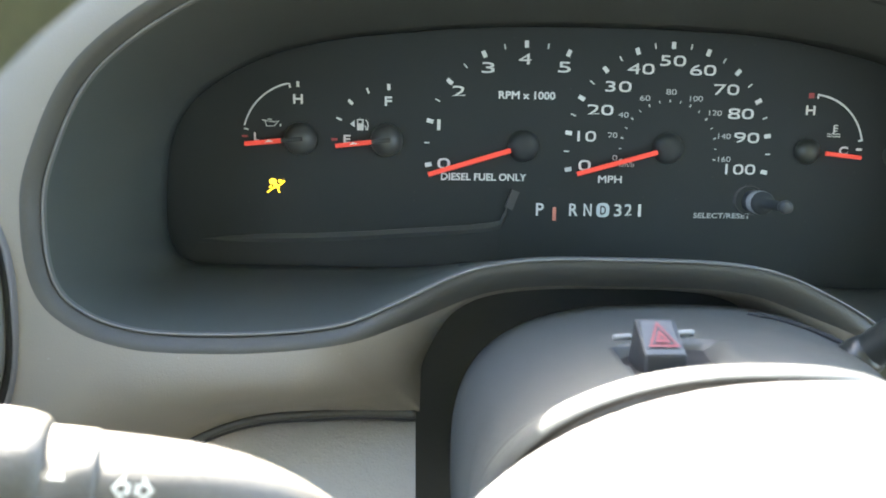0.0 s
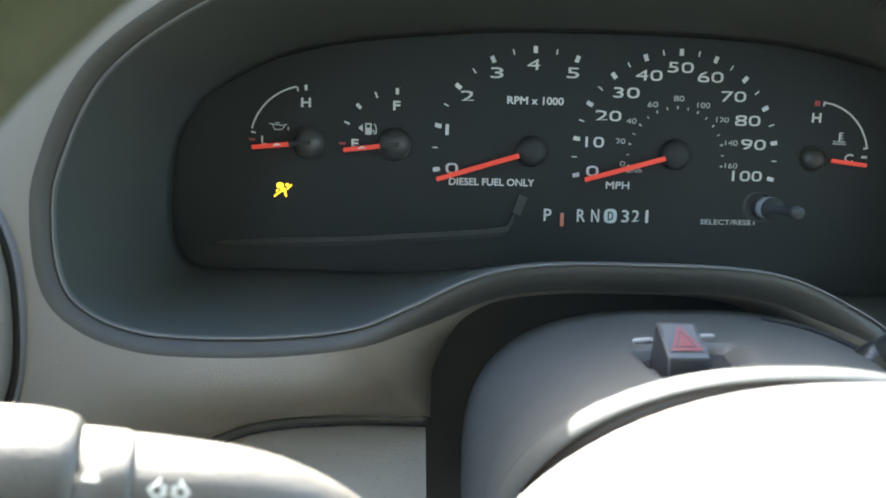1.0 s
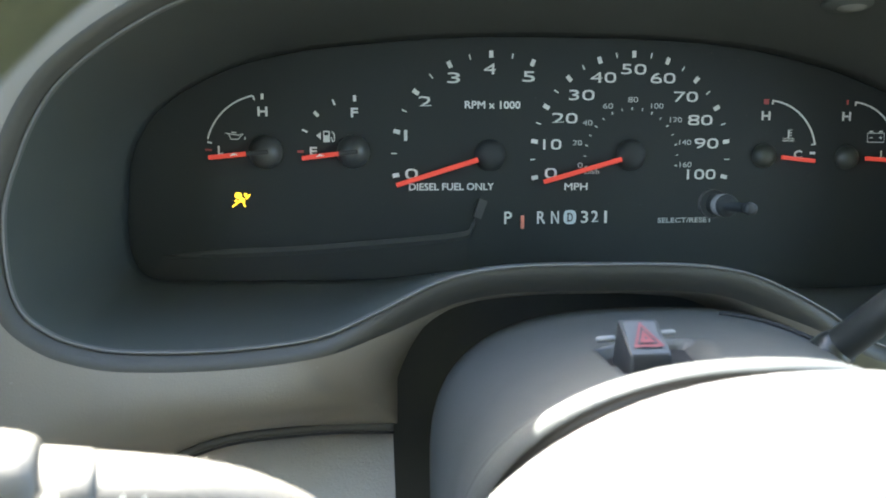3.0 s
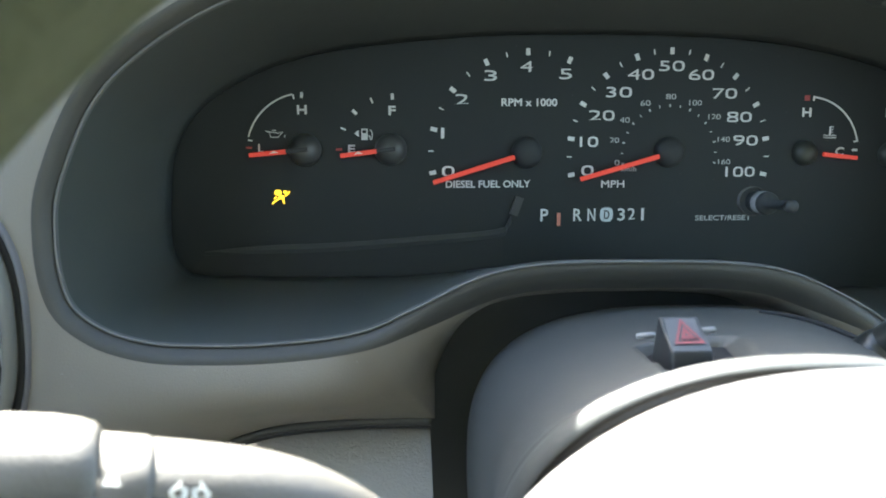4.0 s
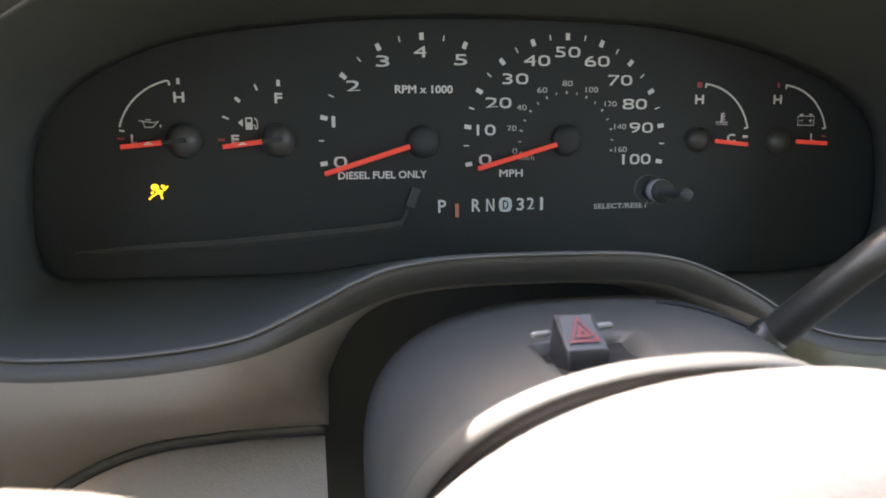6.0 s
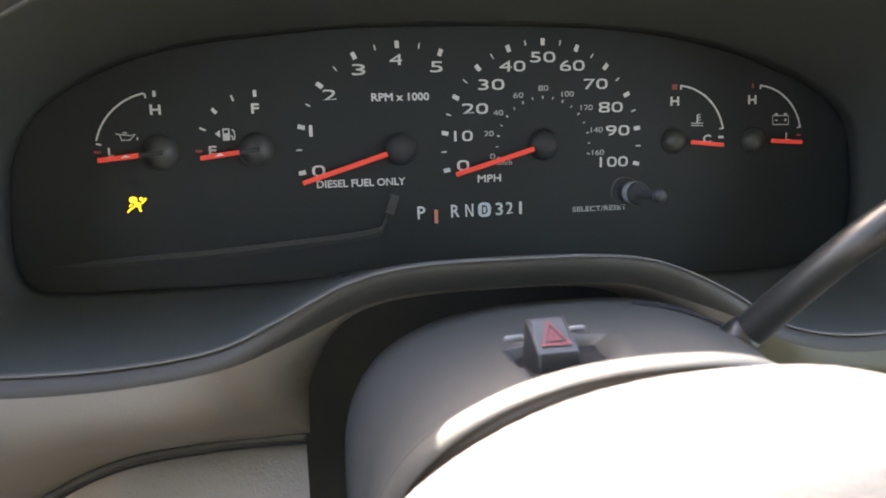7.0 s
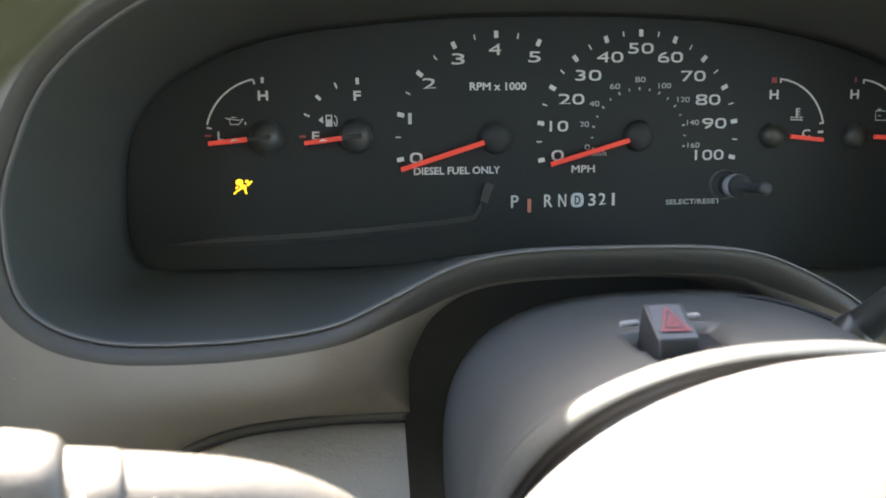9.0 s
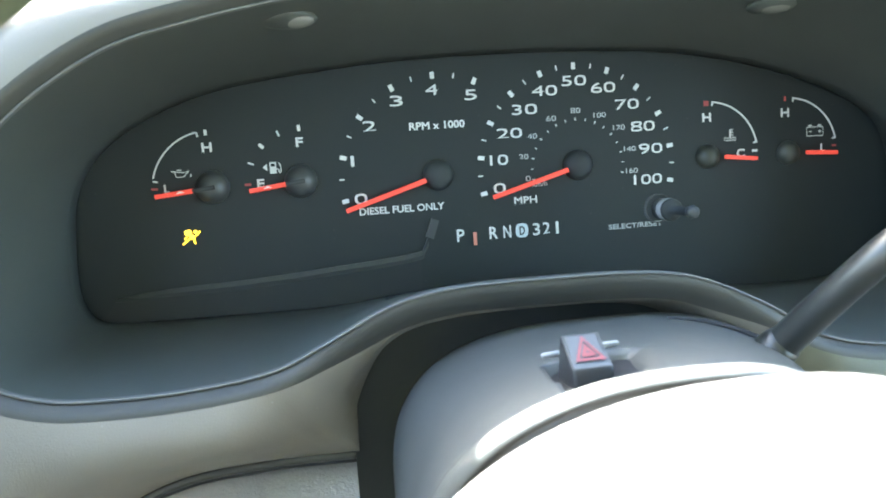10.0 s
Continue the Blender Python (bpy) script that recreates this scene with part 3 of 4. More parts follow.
    part("oil_symbol", stroke(can, 0.00045, -0.0005, closed=True), WHITE, cl, "white oil can symbol", smooth=False)
    part("oil_symbol", stroke([(-0.2015, 0.0122), (-0.1993, 0.0120)], 0.0005, -0.0005), WHITE, cl, smooth=False)
    part("oil_symbol", dial_mark(-0.1952, 0.0093, 0.0, 90, 0.0006, 0.0013), WHITE, cl, smooth=False)
    # right pair: temperature and battery
    for cx, cz in ((0.0735, 0.001), (0.1205, 0.0005)):
        part("scale_arc", stroke([polar(cx, cz, 0.0284, a) for a in range(12, 85, 3)], 0.0009, -0.0005), WHITE, cl, smooth=False)
        for a in (84, 11.5):
            part("tick_mark", dial_mark(cx, cz, 0.0277, a, 0.0009, 0.0024), WHITE, cl, smooth=False)
    part("red_mark", plate([(0.0714, 0.0301), (0.0742, 0.0301), (0.0742, 0.0274), (0.0714, 0.0274)], -0.0005), REDPRINT, cl, smooth=False)
    part("red_mark", plate([(0.1182, 0.0300), (0.1192, 0.0300), (0.1192, 0.0274), (0.1182, 0.0274)], -0.0005), REDPRINT, cl, smooth=False)
    part("red_mark", plate([(0.1464, 0.0024), (0.1490, 0.0022), (0.1490, 0.0012), (0.1464, 0.0014)], -0.0005), REDPRINT, cl, smooth=False)
    part("gauge_letter", lettering("H", 0.0729, 0.0214, 0.0050, 0.0047, line=0.22), WHITE, cl, smooth=False)
    part("gauge_letter", lettering("H", 0.1185, 0.0213, 0.0050, 0.0047, line=0.22), WHITE, cl, smooth=False)
    part("gauge_letter", lettering("C", 0.0920, 0.0012, 0.0048, 0.0045, line=0.22), WHITE, cl, smooth=False)
    part("gauge_letter", lettering("L", 0.1407, 0.0010, 0.0026, 0.0044, line=0.22), WHITE, cl, smooth=False)
    part("tick_mark", plate([(0.0988, 0.0026), (0.1018, 0.0026), (0.1018, 0.0013), (0.0988, 0.0013)], -0.0005), WHITE, cl, smooth=False)
    part("temperature_symbol", stroke([(0.0862, 0.0142), (0.0862, 0.0095)], 0.0008, -0.0005), WHITE, cl, "white coolant thermometer symbol", smooth=False)
    for z in (0.0140, 0.0126, 0.0112):
        part("temperature_symbol", stroke([(0.0866, z), (0.0880, z)], 0.0005, -0.0005), WHITE, cl, smooth=False)
    for z in (0.0096, 0.0084):
        wave = [(0.0828 + 0.0068 * i / 14, z + 0.0003 * math.sin(i * 1.35)) for i in range(15)]
        part("temperature_symbol", stroke(wave, 0.0004, -0.0005), WHITE, cl, smooth=False)
    part("battery_symbol", stroke([(0.1314, 0.0126), (0.1411, 0.0124), (0.1411, 0.0076), (0.1314, 0.0078)], 0.0005, -0.0005, closed=True), WHITE, cl, "white battery outline symbol", smooth=False)
    for x in (0.1335, 0.1391):
        part("battery_symbol", stroke([(x - 0.001, 0.0133), (x + 0.001, 0.0133)], 0.0009, -0.0005), WHITE, cl, smooth=False)
        part("battery_symbol", stroke([(x - 0.0009, 0.0101), (x + 0.0009, 0.0101)], 0.0005, -0.0005), WHITE, cl, smooth=False)
    part("battery_symbol", stroke([(0.1391, 0.0092), (0.1391, 0.0110)], 0.0005, -0.0005), WHITE, cl, smooth=False)
    # needles with domed hubs
    def needle(hub, tip, start, radius, wide, cap=HUB, spark=0.0):
        h, t = Vector(hub), Vector(tip)
        d = (t - h).normalized()
        n = Vector((-d.y, d.x))
        bm = bmesh.new()
        bmesh.ops.create_uvsphere(bm, u_segments=28, v_segments=14, radius=1)
        bm.transform(Matrix.Translation((h.x, 0, h.y)) @ Matrix.Diagonal((radius, 0.0085 if cap is HUB else 0.0060, radius, 1)))
        dome = part("needle_hub", bm, cap, cl, "black domed needle hub")
        a, b = h + d * start, t
        w = wide / 2
        rings = []
        for p, k, y in ((a, 1.0, -0.0065), (a + (b - a) * 0.5, 1.0, -0.0055), (b, 0.95, -0.0045)):
            rings.append([(p.x + n.x * w * k * s, y + dy, p.y + n.y * w * k * s) for s, dy in ((-1, 0.0004), (-0.6, -0.0003), (0.6, -0.0003), (1, 0.0004), (0.8, 0.0012), (-0.8, 0.0012))])
        bm, rows = loft(rings)
        bm.faces.new(rows[0][::-1])
        bm.faces.new(rows[-1])
        part("needle", bm, NEEDLE, cl, "red plastic gauge needle with a slight glow put in", smooth=False)
        if spark:
            a2, b2 = h - d * 0.002, h + d * start
            bm, rows = loft([[(p.x + n.x * w * s, y, p.y + n.y * w * s) for s, y in ((-0.9, -0.004), (-0.9, -0.0087), (0.9, -0.0087), (0.9, -0.004))] for p in (a2, b2)])
            bm.faces.new(rows[0][::-1])
            bm.faces.new(rows[-1])
            tail = part("needle_tail", bm, GAP, cl, "black tail of the needle", smooth=False)
            bm, rows = loft([[(p.x + n.x * w * s, y, p.y + n.y * w * s) for s, y in ((-0.5, -0.008), (-0.5, -0.0090), (0.5, -0.0090), (0.5, -0.008))] for p in (h - d * 0.0012, h + d * start)])
            bm.faces.new(rows[0][::-1])
            bm.faces.new(rows[-1])
            part("tail_bar", bm, DIMHUB, tail, "dull grey bar in the needle's tail", smooth=False)
            m = h + d * (start + ((t - h).length - start) * spark)
            m2 = m + n * (-w * 0.2 if n.y > 0 else w * 0.2)
            up = n if n.y > 0 else -n
            tri = [(m2 + d * 0.0022)[:], (m2 - d * 0.0022)[:], (m2 + up * 0.0011 - d * 0.0004)[:], (m2 + up * 0.0011 + d * 0.0004)[:]]
            part("pointer_mark", plate(tri, -0.0066, 0.0004), WHITE, cl, "small pale mark on the needle", smooth=False)
    needle((0.0, 0.0010), (-0.0470, -0.0125), 0.0075, 0.0080, 0.0025, DIMHUB)
    needle((-0.0742, 0.0010), (-0.1220, -0.0138), 0.0075, 0.0080, 0.0025, DIMHUB)
    needle((-0.1855, 0.0026), (-0.2122, 0.0000), 0.0085, 0.0082, 0.0023, HUB, 0.33)
    needle((-0.1430, 0.0027), (-0.1680, -0.0004), 0.0072, 0.0082, 0.0023, HUB, 0.50)
    needle((0.0728, 0.0005), (0.0995, -0.0022), 0.0070, 0.0066, 0.0022, SIDEHUB)
    needle((0.1198, -0.0005), (0.1470, -0.0021), 0.0074, 0.0066, 0.0022, SIDEHUB)
    # warning light: a seated figure with a round bag, as plain lit shapes
    for (x, z, rx, rz) in ((-0.1993, -0.0185, 0.0018, 0.0015), (-0.1958, -0.0182, 0.0009, 0.0008), (-0.1976, -0.0207, 0.0015, 0.0011)):
        ring = [(x + rx * math.cos(a), z + rz * math.sin(a)) for a in (2 * math.pi * k / 20 for k in range(20))]
        part("warning_light", plate(ring, -0.0006), AMBER, cl, "lit amber warning symbol", smooth=False)
    for line in ([(-0.1985, -0.0212), (-0.2008, -0.0228), (-0.2022, -0.0240)], [(-0.1966, -0.0212), (-0.1968, -0.0226), (-0.1962, -0.0240)], [(-0.1958, -0.0202), (-0.1945, -0.0190), (-0.1936, -0.0180)], [(-0.2000, -0.0205), (-0.2012, -0.0215)]):
        part("warning_light", stroke(line, 0.0008, -0.0006), AMBER, cl, smooth=False)
    # select and reset knob with its clear collar
    part("legend", lettering("SELECT/RESET", 0.0304, -0.0331, 0.0302, 0.0027, thin=-0.010, line=0.17), DIMWHITE, cl, smooth=False)
    def round_part(name, profile, material, parent, label, sides=32):
        rings = [[(0.0225 + r * math.cos(a), y, -0.0215 + r * math.sin(a)) for a in (2 * math.pi * k / sides for k in range(sides))] for r, y in profile]
        bm, rows = loft(rings)
        bm.faces.new(rows[-1])
        return part(name, bm, material, parent, label)
    stem = round_part("reset_knob", [(0.0050, -0.050), (0.0052, -0.0601), (0.0050, -0.0611), (0.0044, -0.0616), (0.0022, -0.0619), (0.0020, -0.0780), (0.0019, -0.0785)], SHELL, cl, "black trip reset stem")
    round_part("knob_tip", [(0.0016, -0.0776), (0.0026, -0.0784), (0.0029, -0.0800), (0.0026, -0.0816), (0.0014, -0.0823)], DIMHUB, stem, "rounded grey knob tip")
    collar = [(0.0050, -0.0540), (0.0053, -0.0560), (0.0054, -0.0575), (0.0053, -0.0592), (0.0050, -0.0602)]
    part("knob_collar", loft([[(0.0225 + r * math.cos(a), y, -0.0215 + r * math.sin(a)) for a in (2 * math.pi * k / 36 for k in range(36))] for r, y in collar])[0], COLLAR, stem, "pale glossy collar round the stem")
    edge = [(0.0062, -0.0460), (0.0063, -0.0474), (0.0066, -0.0478), (0.0069, -0.0474), (0.0070, -0.0458)]
    part("lens_ring", loft([[(0.0225 + r * math.cos(a), y, -0.0215 + r * math.sin(a)) for a in (2 * math.pi * k / 36 for k in range(36))] for r, y in edge])[0], CHROME, stem, "clear moulded ring behind the collar")
    return cl


# ---- steering column ----
def column_section(y, cx, cz, a, b, n=2.6, count=72):
    ring = []
    for k in range(count):
        t = 2 * math.pi * k / count
        c, s = math.cos(t), math.sin(t)
        ring.append((cx + a * math.copysign(abs(c) ** (2 / n), c), y, cz + b * math.copysign(abs(s) ** (2 / n), s)))
    return ring


SECTIONS = [(-0.088, -0.026, 0.0855, 2.9, -0.0645), (-0.0835, -0.026, 0.0872, 2.9, -0.0628), (-0.0835, -0.026, 0.0880, 2.9, -0.0618), (-0.086, -0.026, 0.0882, 2.9, -0.0614), (-0.12, -0.030, 0.083, 2.8, -0.0590), (-0.165, -0.037, 0.0745, 2.7, -0.0562),
            (-0.19, -0.045, 0.067, 2.6, -0.0546), (-0.205, -0.050, 0.0622, 2.6, -0.0528), (-0.2100, -0.0515, 0.0608, 2.55, -0.0517), (-0.2118, -0.052, 0.0605, 2.55, -0.0508), (-0.2138, -0.052, 0.0604, 2.5, -0.0489), (-0.2162, -0.052, 0.0603, 2.5, -0.0470), (-0.219, -0.052, 0.0602, 2.5, -0.0457),
            (-0.2212, -0.052, 0.0600, 2.5, -0.0452), (-0.2232, -0.052, 0.0598, 2.5, -0.0454), (-0.2247, -0.052, 0.0592, 2.5, -0.0460), (-0.2256, -0.052, 0.0586, 2.5, -0.0466), (-0.2258, -0.052, 0.0582, 2.5, -0.0470), (-0.2254, -0.052, 0.0579, 2.5, -0.0474)]
SLEEVE = [(-0.2252, -0.052, 0.0578, 2.5, -0.0476), (-0.2242, -0.052, 0.0570, 2.5, -0.0483), (-0.2254, -0.052, 0.0565, 2.5, -0.0488), (-0.2256, -0.052, 0.0560, 2.5, -0.0493), (-0.2244, -0.052, 0.0553, 2.5, -0.0500),
          (-0.2256, -0.052, 0.0548, 2.5, -0.0508), (-0.2300, -0.052, 0.0540, 2.5, -0.0520), (-0.2420, -0.052, 0.0520, 2.5, -0.0545)]


def smooth_sections():
    """The shroud's sections, closely spaced and rounded off between the given ones."""
    ys = [p[0] for p in SECTIONS[3:]][::-1]
    cols = [[p[k] for p in SECTIONS[3:]][::-1] for k in range(1, 5)]
    out = []
    for k in range(96):
        y = -0.087 - 0.1180 * k / 95
        w = min(0.010, (-0.086 - y), (y + 0.2237))
        vals = [float(np.mean(np.interp([y + w * d / 6 for d in range(-6, 7)], ys, c))) for c in cols]
        out.append((y, *vals))
    return out


FINE = smooth_sections()


def dent(x, y):
    """Depth of the moulded recess round the hazard switch."""
    def rise(v, wide):
        return smoothstep(max(0.0, min(1.0, v / wide)))
    left = -0.0690 - 0.10 * (-y - 0.160)
    right = -0.0365 - 0.16 * (-y - 0.150)
    return 0.0120 * rise(x - left, 0.0014) * rise(right - x, 0.009) * rise(-y - 0.1570, 0.002) * rise(y + 0.2000, 0.004)


def shroud_z(x, y):
    """Height of the shroud's top at a place."""
    table = FINE + SECTIONS[7:]
    for p, q in zip(table, table[1:]):
        if q[0] <= y <= p[0]:
            k = (y - p[0]) / (q[0] - p[0])
            _, cx, a, n, top = (u + (w - u) * k for u, w in zip(p, q))
            return top - 0.065 * (1 - max(0.0, 1 - abs((x - cx) / a) ** n) ** (1 / n)) - dent(x, y)
    return SECTIONS[-1][4]


def raked(sections, count=96):
    """Rings of the shroud; towards the wheel the section leans so that its top comes nearer the driver."""
    rows = []
    for y, cx, a, n, top in sections:
        b = 0.065
        lean = 0.85 * smoothstep(max(0.0, min(1.0, (-y - 0.12) / 0.1)))
        ring = []
        for px, py, pz in column_section(y, cx, top - b, a, b, n, count):
            py = py + lean * min(top - pz, 0.08)
            if pz > top - 0.02:
                pz -= dent(px, py)
            ring.append((px, py, pz))
        rows.append(ring)
    return rows


def build_column():
    col = thing("steering_column", (-0.042, -0.02, -0.13), "slate grey plastic steering column shroud with a rolled end", "steering column")
    part("shroud", loft(raked(SECTIONS[:4] + FINE + SECTIONS[7:], 280))[0], SHROUD, col)
    part("sleeve", loft(raked(SLEEVE, 120))[0], SLEEVE_BROWN, col, "brown inner sleeve with a thin raised edge")
    # groove in the shroud beside the gear lever
    line = spline([(-0.002, -0.105, -0.0605), (0.008, -0.112, -0.0612), (0.016, -0.122, -0.0630), (0.022, -0.134, -0.0655)], 6, closed=False)
    part("groove", tube(line, 0.0009, 8), GAP, col, "dark groove beside the gear lever")
    part("core", tube([(-0.05, -0.02, -0.125), (-0.05, -0.24, -0.125)], 0.03, 24), GAP, col, "dark steering shaft cover")
    return col


def build_hazard():
    hz = thing("hazard_switch", (-0.061, -0.17, -0.0585), "dark plastic hazard switch with a red triangle, on the column", "switch")
    # black plate below the shroud's skin, coloured for the opening and the shade in it
    ring = [(-0.0528 + 0.0178 * math.copysign(abs(math.cos(a)) ** 0.6, math.cos(a)), -0.1775 + 0.0200 * math.copysign(abs(math.sin(a)) ** 0.6, math.sin(a))) for a in (2 * math.pi * k / 40 for k in range(40))]
    def sunk(x, y):
        return shroud_z(x, y) + dent(x, y) - 0.0032
    bm, rows = loft([[(x, y, sunk(x, y) - 0.02) for x, y in ring], [(x, y, sunk(x, y)) for x, y in ring], [(-0.0528 + (x + 0.0528) * 0.5, -0.1775 + (y + 0.1775) * 0.5, sunk(x, y) - 0.0005) for x, y in ring]])
    bm.faces.new(rows[-1])
    part("opening", bm, GAP, hz, "black plate for the shaded opening round the button")
    # pale pivot pins on both sides of the button
    for x0, x1, z0, z1 in ((-0.0700, -0.0640, -0.0553, -0.0551), (-0.0540, -0.0446, -0.0542, -0.0537)):
        part("pivot_pin", tube([(x0, -0.160, z0), (x0 + 0.0006, -0.160, z0), (x1 - 0.0006, -0.160, z1), (x1, -0.160, z1)], [0.0005, 0.0010, 0.0010, 0.0005], 14), TAB, hz, "pale plastic pivot pin")
    # button: wedge with a sloping rounded top
    # the body is darker than the face: the shade on its sides is coloured in
    x0, x1 = -0.0656, -0.0534
    sect = [(-0.1660, -0.0477), (-0.1785, -0.0555), (-0.1800, -0.0660), (-0.1610, -0.0660)]
    bm, rows = loft([[(x, y, z) for y, z in sect] for x in (x0, x1)])
    bm.faces.new(rows[0])
    bm.faces.new(rows[1][::-1])
    bmesh.ops.recalc_face_normals(bm, faces=bm.faces)
    bmesh.ops.bevel(bm, geom=bm.edges[:], offset=0.0009, segments=3, affect="EDGES", profile=0.5)
    button = part("button", bm, BUTTON_SHADED, hz, "push button body, coloured darker for its shaded sides")
    rings = []
    for inset, lift in ((0.0, 0.0), (0.0004, 0.0003), (0.0014, 0.0004)):
        rings.append([(x, y + 0.0005 * lift / 0.0004, z + lift) for x, y, z in ((x0 + 0.0003 + inset, -0.1664 - inset, -0.0480 - inset * 0.62), (x1 - 0.0003 - inset, -0.1664 - inset, -0.0480 - inset * 0.62), (x1 - 0.0003 - inset, -0.1783 + inset, -0.0554 + inset * 0.62), (x0 + 0.0003 + inset, -0.1783 + inset, -0.0554 + inset * 0.62))])
    bm, rows = loft(rings)
    bm.faces.new(rows[-1])
    part("button_face", bm, BUTTON, button, "grey satin button face")
    # red triangle outline on the sloping top
    def on_top(u, v):
        y = -0.1660 - 0.0125 * v
        z = -0.0477 - 0.0078 * v
        return Vector((x0 + (x1 - x0) * u, y - 0.0001, z + 0.0006))
    for scale, hole in ((1.0, 0.72), (0.50, 0.26)):
        tri = [(0.5, 0.14), (0.88, 0.84), (0.12, 0.84)]
        cu, cv = 0.5, 0.6
        bm = bmesh.new()
        out = [bm.verts.new(on_top(cu + (u - cu) * scale, cv + (v - cv) * scale)) for u, v in tri]
        inn = [bm.verts.new(on_top(cu + (u - cu) * scale * hole, cv + (v - cv) * scale * hole)) for u, v in tri]
        for i in range(3):
            j = (i + 1) % 3
            bm.faces.new((out[i], out[j], inn[j], inn[i]))
        part("triangle_mark", bm, REDMARK, button, "red triangle print", smooth=False)
    return hz


def build_stalk():
    st = thing("turn_signal_stalk", (-0.14, -0.225, -0.095), "pale grey turn signal stalk with a twist knob", "stalk lever")
    line = spline([(-0.2030, -0.2450, -0.0622), (-0.185, -0.2450, -0.0640), (-0.172, -0.2440, -0.0664), (-0.160, -0.2410, -0.0722), (-0.149, -0.2340, -0.0826), (-0.135, -0.2200, -0.0980), (-0.112, -0.195, -0.120)], 6, closed=False)
    radii = [0.0117 - 0.0008 * min(1, i / 14) - 0.003 * max(0, (i - 14) / 22) for i in range(len(line))]
    body = part("arm", tube(line, radii, 28), STALK, st, "tapered pale grey arm")
    line = [(-0.1922, -0.2450, -0.0633), (-0.1919, -0.2450, -0.0633)]
    def skewed(bm):
        """The stalk's joints lie square to its true axis, which comes towards the driver."""
        for v in bm.verts:
            v.co.x -= 0.30 * (v.co.y + 0.245)
        return bm
    part("ring_groove", skewed(tube(line, 0.01166, 28)), GAP, body, "fine ring groove")
    part("collar", skewed(tube([(-0.2040, -0.2450, -0.0621), (-0.1928, -0.2450, -0.0632), (-0.1923, -0.2450, -0.0633)], [0.0121, 0.0120, 0.0116], 32)), STALK, body, "slightly thicker collar beside the knob")
    prof = [(-0.2900, 0.0110), (-0.2885, 0.0132), (-0.2700, 0.0139), (-0.2400, 0.0141), (-0.2260, 0.0139), (-0.2160, 0.0135), (-0.2085, 0.0130), (-0.2035, 0.0122), (-0.2010, 0.0114), (-0.2000, 0.0102)]
    knob = part("twist_knob", skewed(tube([(x, -0.2450, -0.0597 - 0.004 * (x + 0.2)) for x, r in prof], [r for x, r in prof], 32)), STALK, st, "pale grey cylindrical twist knob")
    # printed marks, wrapped on the driver's side of the arm
    def wrap(bm, r=0.01195):
        for v in bm.verts:
            x, ang = v.co.x, v.co.z
            cz = -0.0622 - 0.10 * (x + 0.2030)
            ang += 0.09
            v.co = (x, -0.2450 - r * math.cos(ang), cz + r * math.sin(ang))
        return bm
    def flat(points):
        bm = bmesh.new()
        bm.faces.new([bm.verts.new((x, 0, a)) for x, a in points])
        return bm
    part("arrow_mark", wrap(flat([(-0.1966, 0.54), (-0.1934, 0.54), (-0.1950, 0.82)]), 0.0124), STALKMARK, body, "white pointer print", smooth=False)
    part("lime_mark", wrap(flat([(-0.2000, 0.10), (-0.1935, 0.10), (-0.1935, 0.21), (-0.2000, 0.21)]), 0.0124), LIME, body, "lime printed bar", smooth=False)
    part("lime_mark", wrap(flat([(-0.1850, 0.06), (-0.1808, 0.06), (-0.1808, 0.14), (-0.1850, 0.14)])), LIME, body, "lime printed bar", smooth=False)
    def on_knob(x, ang):
        r = 0.0143
        return x, -0.2450 - r * math.cos(ang), -0.0597 - 0.004 * (x + 0.2) + r * math.sin(ang)
    bm = bmesh.new()
    cells = [[bm.verts.new(on_knob(x, a)) for a in (0.02, 0.10, 0.18)] for x in (-0.2350, -0.2290, -0.2230, -0.2170)]
    for p, q in zip(cells, cells[1:]):
        for k in range(2):
            bm.faces.new((p[k], q[k], q[k + 1], p[k + 1]))
    part("lime_mark", bm, LIME, knob, "lime printed bar", smooth=False)
    for s in (-1, 1):
        pts = [(0.0004, 0.08), (0.0016, 0.08), (0.0016, 0.20), (0.0037, 0.0), (0.0016, -0.20), (0.0016, -0.08), (0.0004, -0.08)]
        mid = Vector((0.0021, 0.0))
        bm = bmesh.new()
        out = [bm.verts.new((-0.1818 + s * x, 0, 0.50 + a)) for x, a in pts]
        inn = [bm.verts.new((-0.1818 + s * (mid.x + (x - mid.x) * 0.55), 0, 0.50 + a * 0.5)) for x, a in pts]
        for i in range(7):
            j = (i + 1) % 7
            bm.faces.new((out[i], out[j], inn[j], inn[i]))
        part("arrow_mark", wrap(bm), STALKMARK, body, "white outlined turn arrow print", smooth=False)
    return st


